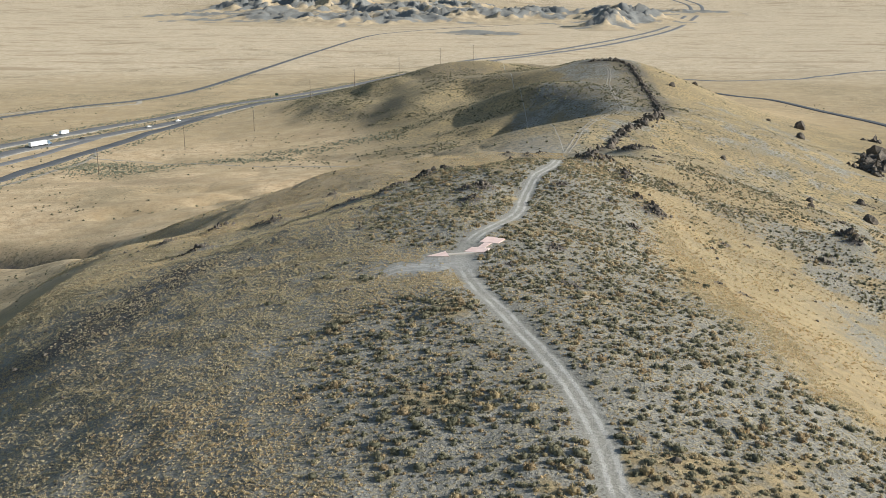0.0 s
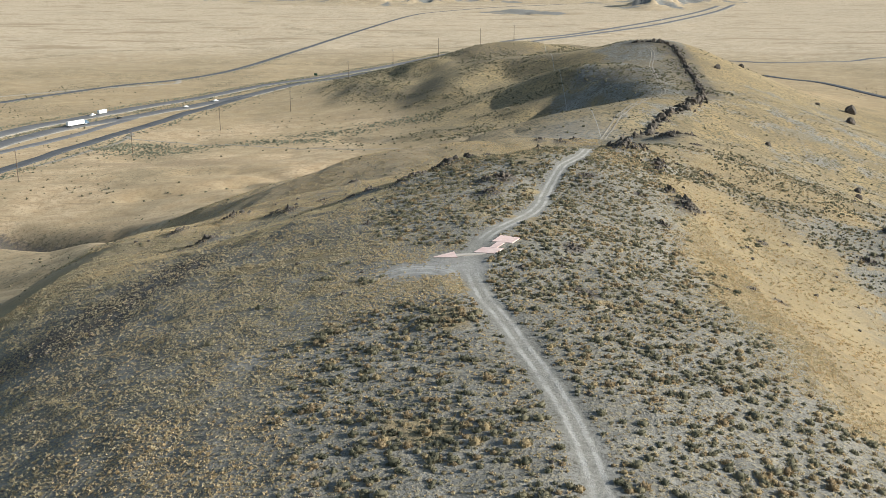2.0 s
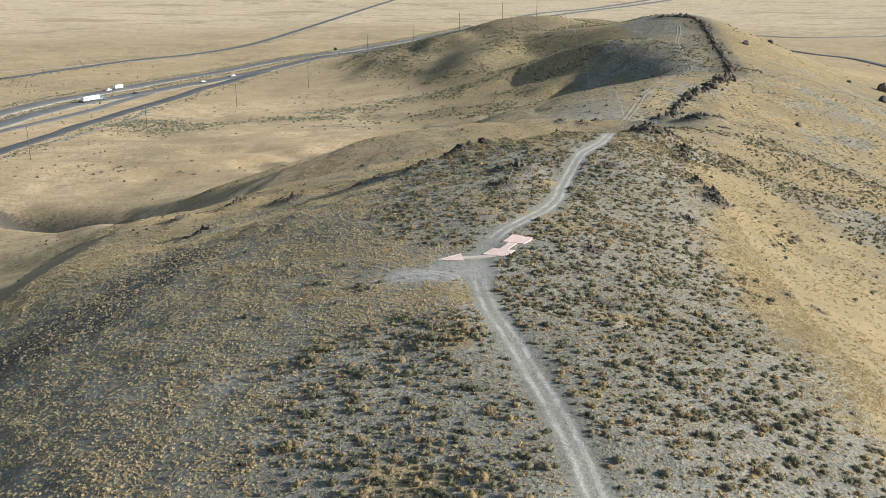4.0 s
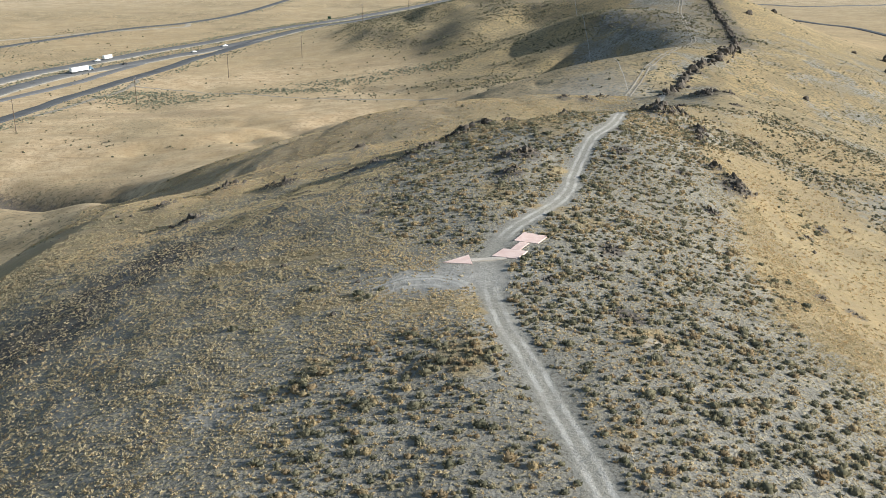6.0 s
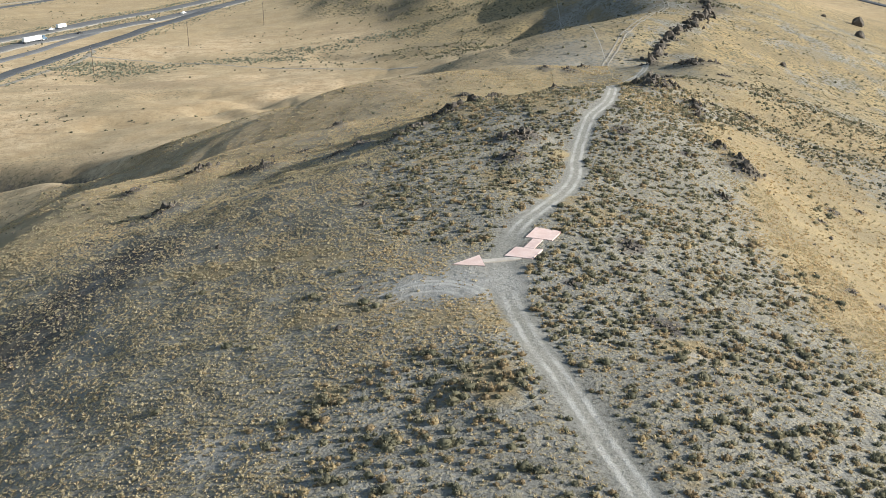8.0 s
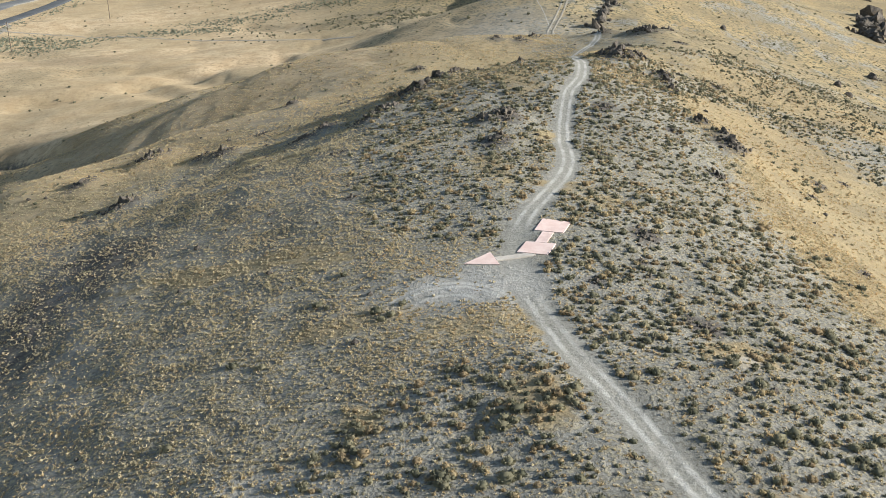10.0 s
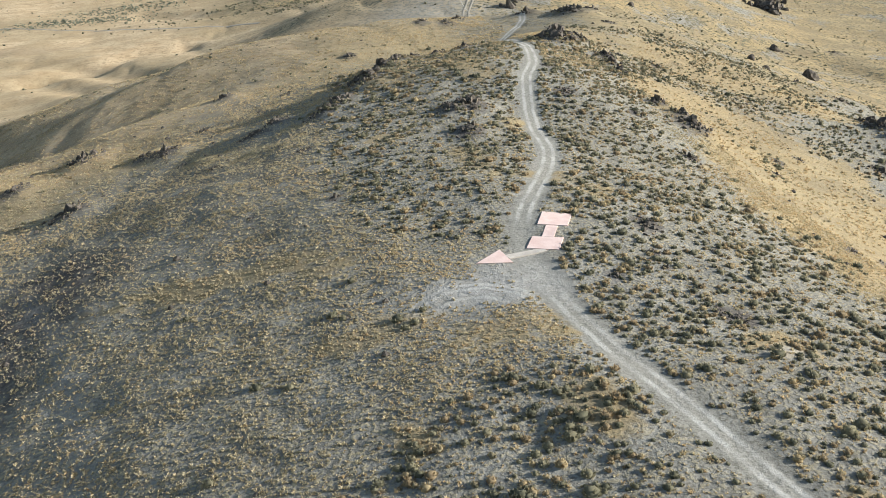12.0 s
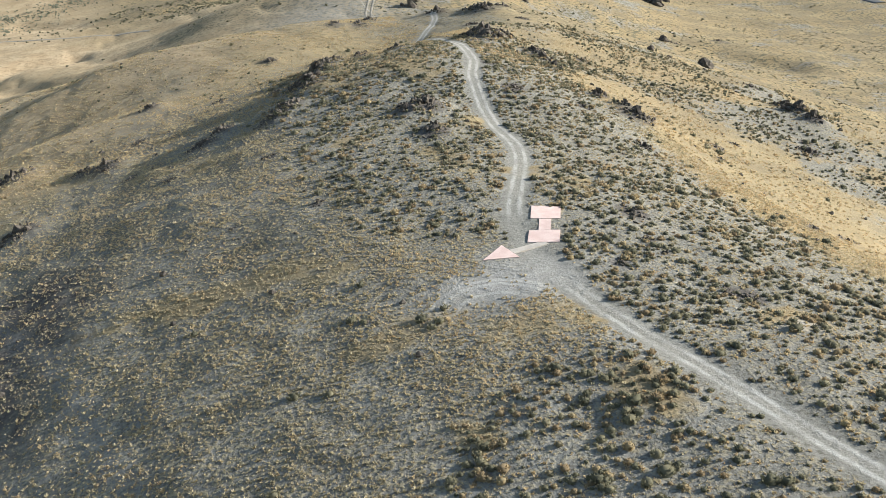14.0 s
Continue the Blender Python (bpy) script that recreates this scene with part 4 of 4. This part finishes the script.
def scatter(x0, x1, y0, y1, density, cover):
    """Random places over a field, kept by chance as the cover there says."""
    n = int((x1 - x0) * (y1 - y0) * density)
    x, y = nrng.uniform(x0, x1, n), nrng.uniform(y0, y1, n)
    keep = nrng.random(n) < cover(x, y)
    return x[keep], y[keep]


def off_track(x, y, near=1.5):
    """1 off the track, arrow and roads, 0 on them."""
    d = away(x, y, TRACK, 6.0)
    calm = np.hypot(x - 5.5, y - 151) < 7.5
    inner = np.hypot((x + 1.0) / 7.2, (y - 141.6) / 3.7) < 1 + 0.35 * fractal(x, y, 3.0, 91, 2)
    slabs = calm & (np.abs((x - 7.7) * 0.91 - (y - 153) * 0.41) < 2.2) | (np.hypot(x - 1, y - 147.5) < 3.2) | (np.hypot(x - 4, y - 148.2) < 2.4)
    return (d > near) & ~slabs & ~(inner & (nrng.random(x.shape) < 0.9))


def field(name, kinds, x, y, size, tone, mat, label, category):
    """All the plants of one kind as one mesh."""
    pick = nrng.integers(0, len(kinds), len(x))
    turn = nrng.uniform(0, 2 * np.pi, len(x))
    cos, faces, tones, base = [], [], [], 0
    z = zat(x, y)
    for k, (co, f) in enumerate(kinds):
        sel = np.flatnonzero(pick == k)
        c, s = np.cos(turn[sel])[:, None], np.sin(turn[sel])[:, None]
        w = size[sel][:, None]
        px = w * (c * co[:, 0] - s * co[:, 1]) + x[sel][:, None]
        py = w * (s * co[:, 0] + c * co[:, 1]) + y[sel][:, None]
        pz = w * co[:, 2] + z[sel][:, None] - 0.03
        cos.append(np.stack([px, py, pz], -1).reshape(-1, 3))
        faces.append((f[None] + (base + len(co) * np.arange(len(sel)))[:, None, None]).reshape(-1, 3))
        tones.append(np.repeat(tone[sel], len(co)))
        base += len(co) * len(sel)
    ob = new(name, array_mesh(name, np.vstack(cos), np.vstack(faces), mat, mat == SAGE, {"tone": np.concatenate(tones)}))
    return tagged(ob, label, category, kind="stuff")


# sagebrush over the top of the ridge
x, y = scatter(-26, 60, 62, 275, 1.3, lambda a, b: sage_cover(a, b) * off_track(a, b, 1.6) * (0.45 + 0.55 * step(-0.5, 0.4, fractal(a, b, 7, 71, 2))))
size = np.clip(nrng.lognormal(-0.47, 0.36, len(x)), 0.3, 1.5)
tone = nrng.random(len(x))
# the largest ones in the stretch by the track stand singly
order = np.argsort(-(size + 10 * ((np.abs(x - 12) < 22) & (np.abs(y - 112) < 45))))
single, rest = order[:260], order[260:]
field("sagebrush_field", SAGE_NEAR, x[rest], y[rest], size[rest], tone[rest], SAGE, "low grey-green sagebrush spread over the ridge top", "sagebrush")
tones = (0.15, 0.35, 0.55, 0.25, 0.72, 0.45, 0.9, 0.6)
bushes = [array_mesh("sagebrush", co, f, SAGE, True, {"tone": np.full(len(co), t)}) for (co, f), t in zip(SAGE_NEAR, tones)]
for k in single:
    kind = int(nrng.integers(0, len(bushes)))
    ob = new("sagebrush", bushes[kind])
    s = float(size[k])
    ob.matrix_basis = Matrix.LocRotScale((float(x[k]), float(y[k]), float(zat(x[k], y[k])) - 0.03), Euler((0, 0, float(nrng.uniform(0, 6.28)))), (s, s, s))
    warm = kind == 4
    tagged(ob, "rust-brown dry shrub on grey gravelly soil" if warm else "straw-yellow rabbitbrush on grey gravelly soil" if kind == 6 else "low grey-green sagebrush on gravelly soil", "shrub", "shrubs beside the track")

# a few larger shrubs by themselves on the grassy west slope
for k, (x, y, s) in enumerate([(-23.5, 132.7, 1.1), (-20.7, 131.4, 1.0), (-16.4, 142.2, 1.2), (-15.4, 141.2, 0.9), (-10.6, 138.6, 1.3), (-9.2, 137.4, 1.1), (-8.1, 139.6, 0.9), (-10.1, 136.7, 1.0), (-30.5, 150.2, 0.9), (-27.0, 121.0, 1.0), (-14.0, 148.5, 1.0)]):
    ob = new("sagebrush", bushes[(0, 2, 3, 5)[k % 4]])
    ob.matrix_basis = Matrix.LocRotScale((x, y, float(zat(x, y)) - 0.03), Euler((0, 0, 1.7 * k)), (1.25 * s, s, 1.15 * s))
    tagged(ob, "dark green sagebrush standing alone in straw-coloured bunchgrass", "shrub", "shrubs on the west slope")

# sparse sagebrush on the flanks and in the valley
x, y = scatter(42, 150, 90, 360, 1.3, lambda a, b: sage_cover(a, b) * (0.25 + 0.75 * step(-0.4, 0.4, fractal(a, b, 8, 77, 2))))
x2, y2 = scatter(60, 330, 90, 640, 0.10, lambda a, b: step(-0.6, 0.6, fractal(a, b, 35, 79, 3)))
x, y = np.r_[x, x2], np.r_[y, y2]
x2, y2 = scatter(-30, 60, -30, 62, 0.12, lambda a, b: sage_cover(a, b) * off_track(a, b, 2.0))
x, y = np.r_[x, x2], np.r_[y, y2]
x2, y2 = scatter(-170, 40, 150, 430, 0.05, lambda a, b: (b > 200) * step(-0.3, 0.5, fractal(a, b, 30, 73, 3)) * off_track(a, b, 2.2))
x, y = np.r_[x, x2], np.r_[y, y2]
field("flank_shrubs", SAGE_FAR, x, y, np.clip(nrng.lognormal(-0.5, 0.38, len(x)), 0.3, 1.9), nrng.random(len(x)) * 0.8, SAGE, "scattered dark shrubs on the grassy flanks", "shrub")
x, y = scatter(-420, 380, 400, 1000, 0.012, lambda a, b: step(-0.1, 0.7, fractal(a, b, 60, 75, 3)))
x2, y2 = scatter(-150, 150, 560, 980, 0.12, lambda a, b: step(8, 16, zat(a, b) - PLAIN) * step(-0.3, 0.4, fractal(a, b, 38, 76, 3)))
x, y = np.r_[x, x2], np.r_[y, y2]
field("valley_shrubs", SAGE_FAR, x, y, nrng.uniform(0.7, 2.0, len(x)), nrng.random(len(x)) * 0.6, SAGE, "scattered dark shrubs on the valley floor", "shrub")
bands = []
for line, off, wide, dense in ((WEST, -16, 5, 0.10), (WEST, 13, 3.5, 0.11), (FRONT, 13, 6, 0.05), (EAST, -11, 3, 0.06), (OLD, 9, 5, 0.03)):
    p = smooth_line(line, 6.0)
    p = p[(p[:, 1] > 480) & (p[:, 1] < 1400)]
    d = np.gradient(p, axis=0)
    d /= np.linalg.norm(d, axis=1)[:, None]
    n = int(len(p) * 6 * wide * dense * 6)
    i = nrng.integers(0, len(p), n)
    o = off + nrng.normal(0, wide / 2, n)
    bands.append(np.stack([p[i, 0] + d[i, 1] * o + nrng.normal(0, 3, n), p[i, 1] - d[i, 0] * o + nrng.normal(0, 3, n)], -1))
for cx, cy, a, b, n in ((-222, 640, 16, 9, 170), (-232, 622, 12, 10, 120), (-205, 610, 26, 12, 190), (-190, 628, 22, 7, 90), (-125, 640, 34, 12, 260), (-100, 668, 30, 12, 180), (-60, 690, 30, 14, 150)):
    n = int(n * 2.2)
    bands.append(np.stack([nrng.normal(cx, a / 1.6, n), nrng.normal(cy, b / 1.6, n)], -1))
bands = np.vstack(bands)
field("roadside_brush", BRUSH_FAR, bands[:, 0], bands[:, 1], np.clip(nrng.lognormal(0.15, 0.35, len(bands)), 0.6, 2.6), nrng.random(len(bands)) * 0.6, BRUSH, "grey-green brush growing along the roads", "shrub")

# bunchgrass
x, y = scatter(-82, 48, 62, 255, 14.0, lambda a, b: np.clip(1.0 - 0.7 * sage_cover(a, b), 0, 1) * (1 - 0.1 * step(55, 70, -a)) * (1 - 0.45 * step(180, 215, b)) * (1 - 0.6 * scree_shade_cover(a, b)) * off_track(a, b, 1.7) * (0.35 + 0.65 * step(-0.6, 0.3, fractal(a, b, 5, 81, 3))))
field("bunchgrass", TUFT, x, y, np.clip(nrng.lognormal(-0.34, 0.36, len(x)), 0.3, 1.5), np.clip(0.5 + 0.22 * fractal(x, y, 22, 83, 2) + nrng.normal(0, 0.2, len(x)), 0, 1), STRAW, "straw-coloured bunchgrass tufts on the slope", "grass")
x, y = scatter(38, 130, 75, 300, 1.2, lambda a, b: gold_cover(a, b) * (0.3 + 0.7 * step(-0.5, 0.4, fractal(a, b, 9, 85, 3))))
x3, y3 = scatter(-70, 80, -30, 62, 0.25, lambda a, b: off_track(a, b, 2.0) * 0.8)
x, y = np.r_[x, x3], np.r_[y, y3]
x2, y2 = scatter(-135, 45, 232, 385, 2.4, lambda a, b: off_track(a, b, 2.2) * (0.3 + 0.7 * step(-0.5, 0.4, fractal(a, b, 12, 87, 3))))
x, y = np.r_[x, x2], np.r_[y, y2]
field("flank_grass", TUFT_FAR, x, y, np.where(x < 30, nrng.uniform(0.45, 1.2, len(x)), nrng.uniform(0.6, 1.5, len(x))), np.clip(nrng.normal(0.75, 0.18, len(x)), 0, 1), STRAW, "golden dry grass tufts on the flanks", "grass")

# broken rock between the outcrops
x, y = scatter(-90, 110, 64, 340, 0.35, lambda a, b: np.clip((scree_shade_cover(a, b) - 0.62) * 2.6, 0.03, 1) * off_track(a, b, 2.0))
STONES = []
for k in range(6):
    r = random.Random(720 + k)
    co = np.array([(0.5 * math.cos(a) * r.uniform(0.7, 1.2), 0.5 * math.sin(a) * r.uniform(0.7, 1.2), h) for h in (-0.1, 0.25) for a in np.arange(5) * 1.2566] + [(r.uniform(-0.2, 0.2), r.uniform(-0.2, 0.2), 0.55)])
    STONES.append((co, np.array([(i, (i + 1) % 5, 5 + i) for i in range(5)] + [((i + 1) % 5, 5 + (i + 1) % 5, 5 + i) for i in range(5)] + [(5 + i, 5 + (i + 1) % 5, 10) for i in range(5)])))
field("loose_stones", STONES, x, y, np.clip(nrng.lognormal(-1.0, 0.45, len(x)), 0.12, 1.1), nrng.random(len(x)), BASALT, "loose dark basalt stones on the slope", "stones")


# ---- utility poles ----
def utility_pole():
    top = thing("utility_pole", 0, 0, 0, 0, "tall weathered wooden utility pole with a crossarm", "utility pole", "utility poles along the road")
    part("pole", tube(0.24, 0.15, 17.2, pose(0, 0, -0.6)), WOOD, top)
    part("crossarm", box(2.6, 0.14, 0.16, (0, 0.2, 15.6), 0.02), WOOD, top)
    for x in (-1.15, 0, 1.15):
        part("insulator", tube(0.07, 0.05, 0.28, pose(x, 0.2, 15.76 if x else 16.6), 8), METAL, top)
    for x in (-1, 1):
        part("brace", tube(0.03, 0.03, 1.2, pose(0, 0.18, 14.9) @ pose(0, 0, 0, 0, 52 * x, 0), 6), METAL, top)
    return top


POLES = [(-243, 515), (-213, 604), (-184, 700), (-149, 778), (-120, 898), (-81, 910), (-41, 928), (-3, 940), (28, 945)]
first = utility_pole()
first.matrix_basis = pose(*POLES[0], float(zat(*POLES[0])), 0, 0, 70)
for x, y in POLES[1:]:
    copy_thing(first, pose(x, y, float(zat(x, y)), 0, 0, 70))


# ---- vehicles ----
def wheel(parent, x, y, r, wide):
    w = part("wheel", tube(r, r, wide, pose(x, y + wide / 2, r) @ pose(0, 0, 0, 90, 0, 0), 18), RUBBER, parent)
    part("rim", tube(r * 0.55, r * 0.5, wide + 0.04, pose(x, y + wide / 2 + 0.02, r) @ pose(0, 0, 0, 90, 0, 0), 12), METAL, w)


def semi_truck():
    t = thing("semi_truck", 0, 0, 0, 0, "semi truck with a slate cab and long white box trailer", "truck")
    part("trailer", box(15.2, 2.55, 2.85, (-3.2, 0, 1.15), 0.06), WHITE, t, "white box trailer")
    part("chassis", box(18.5, 0.9, 0.3, (-1.2, 0, 0.8), 0.03), DARK_PAINT, t)
    cab = part("cab", box(2.3, 2.4, 2.5, (6.2, 0, 0.9), 0.15, (0.86, 0.92)), BLUE, t, "slate painted sleeper cab")
    part("windshield", box(0.08, 2.0, 0.8, (7.2, 0, 2.3), 0.02), GLASS, cab)
    part("hood", box(1.9, 1.9, 1.2, (8.1, 0, 0.75), 0.15, (0.9, 0.85)), BLUE, t)
    part("bumper", box(0.3, 2.4, 0.5, (9.15, 0, 0.4), 0.05), METAL, t)
    part("fuel_tank", tube(0.33, 0.33, 1.6, pose(4.6, -1.05, 0.75) @ pose(0, 0, 0, 0, 90, 0)), METAL, t)
    for x in (-9.6, -8.3, 3.6, 4.9, 8.2):
        for y in (-1.08, 1.08):
            wheel(t, x, y, 0.5, 0.32)
    return t


def car(name, label, paint, long=4.6, roof=1.45, pickup=False):
    t = thing(name, 0, 0, 0, 0, label, "car", "cars on the highway")
    part("body", box(long, 1.8, 0.62, (0, 0, 0.32), 0.12, (0.97, 0.94)), paint, t)
    cabin = part("cabin", box(long * (0.34 if pickup else 0.55), 1.62, roof - 0.88, (0.1 if pickup else -0.2, 0, 0.9), 0.1, (0.7, 0.84)), paint, t)
    part("side_window", box(long * (0.30 if pickup else 0.46), 1.56, 0.34, (0.1 if pickup else -0.2, 0, 1.0), 0.03, (0.85, 0.97)), GLASS, cabin)
    for x in (-long * 0.31, long * 0.31):
        for y in (-0.82, 0.82):
            wheel(t, x, y, 0.34, 0.22)
    for y in (-0.6, 0.6):
        part("headlight", box(0.06, 0.32, 0.14, (long / 2, y, 0.66), 0.02), METAL, t)
    return t


def camper():
    t = car("pickup", "white pickup truck towing a camper trailer", WHITE, 5.6, 1.85, True)
    t.location = (0, 0, 0)
    body = thing("camper_trailer", 0, 0, 0, 0, "long white camper trailer behind the pickup", "trailer")
    shell = part("shell", box(8.2, 2.45, 2.6, (0, 0, 0.65), 0.18), WHITE, body)
    for x in (-2.4, 0.2, 2.4):
        part("window", box(1.0, 2.5, 0.55, (x, 0, 1.9), 0.04), GLASS, shell)
    part("hitch", box(1.5, 0.2, 0.12, (4.8, 0, 0.6), 0.02), DARK_PAINT, body)
    for x in (-0.6, 0.5):
        for y in (-1.02, 1.02):
            wheel(body, x, y, 0.38, 0.24)
    return t, body


def on_road(ob, line, y, lift=0.52, back=False):
    p = smooth_line(line, 2.0)
    k = int(np.argmin(np.abs(p[:, 1] - y)))
    d = p[min(k + 3, len(p) - 1)] - p[max(k - 3, 0)]
    turn = math.degrees(math.atan2(d[1], d[0])) + (180 if back else 0)
    x, yy = p[k]
    ob.matrix_basis = pose(float(x), float(yy), float(zat(x, yy)) + lift, 0, 0, turn)


on_road(semi_truck(), EAST, 720)
pickup, trailer = camper()
on_road(pickup, WEST, 770, back=True)
on_road(trailer, WEST, 778.5, back=True)
on_road(car("car", "white car driving on the highway", WHITE), EAST, 818)
on_road(car("car", "dark car driving on the highway", DARK_PAINT), EAST, 756)
on_road(car("car", "white pickup driving on the highway", WHITE, 5.4, 1.8, True), EAST, 850)
on_road(car("car", "white car driving on the far highway", WHITE), WEST, 2300, back=True)

# a highway sign board
sign = thing("road_sign", -176, 1050, float(zat(-176, 1050)), -35, "large green road sign on two posts", "road sign")
part("board", box(4.5, 0.1, 2.4, (0, 0, 2.4), 0.02), GREEN_SIGN, sign)
for x in (-1.6, 1.6):
    part("post", box(0.14, 0.14, 4.8, (x, 0.14, -0.3), 0.01), METAL, sign)
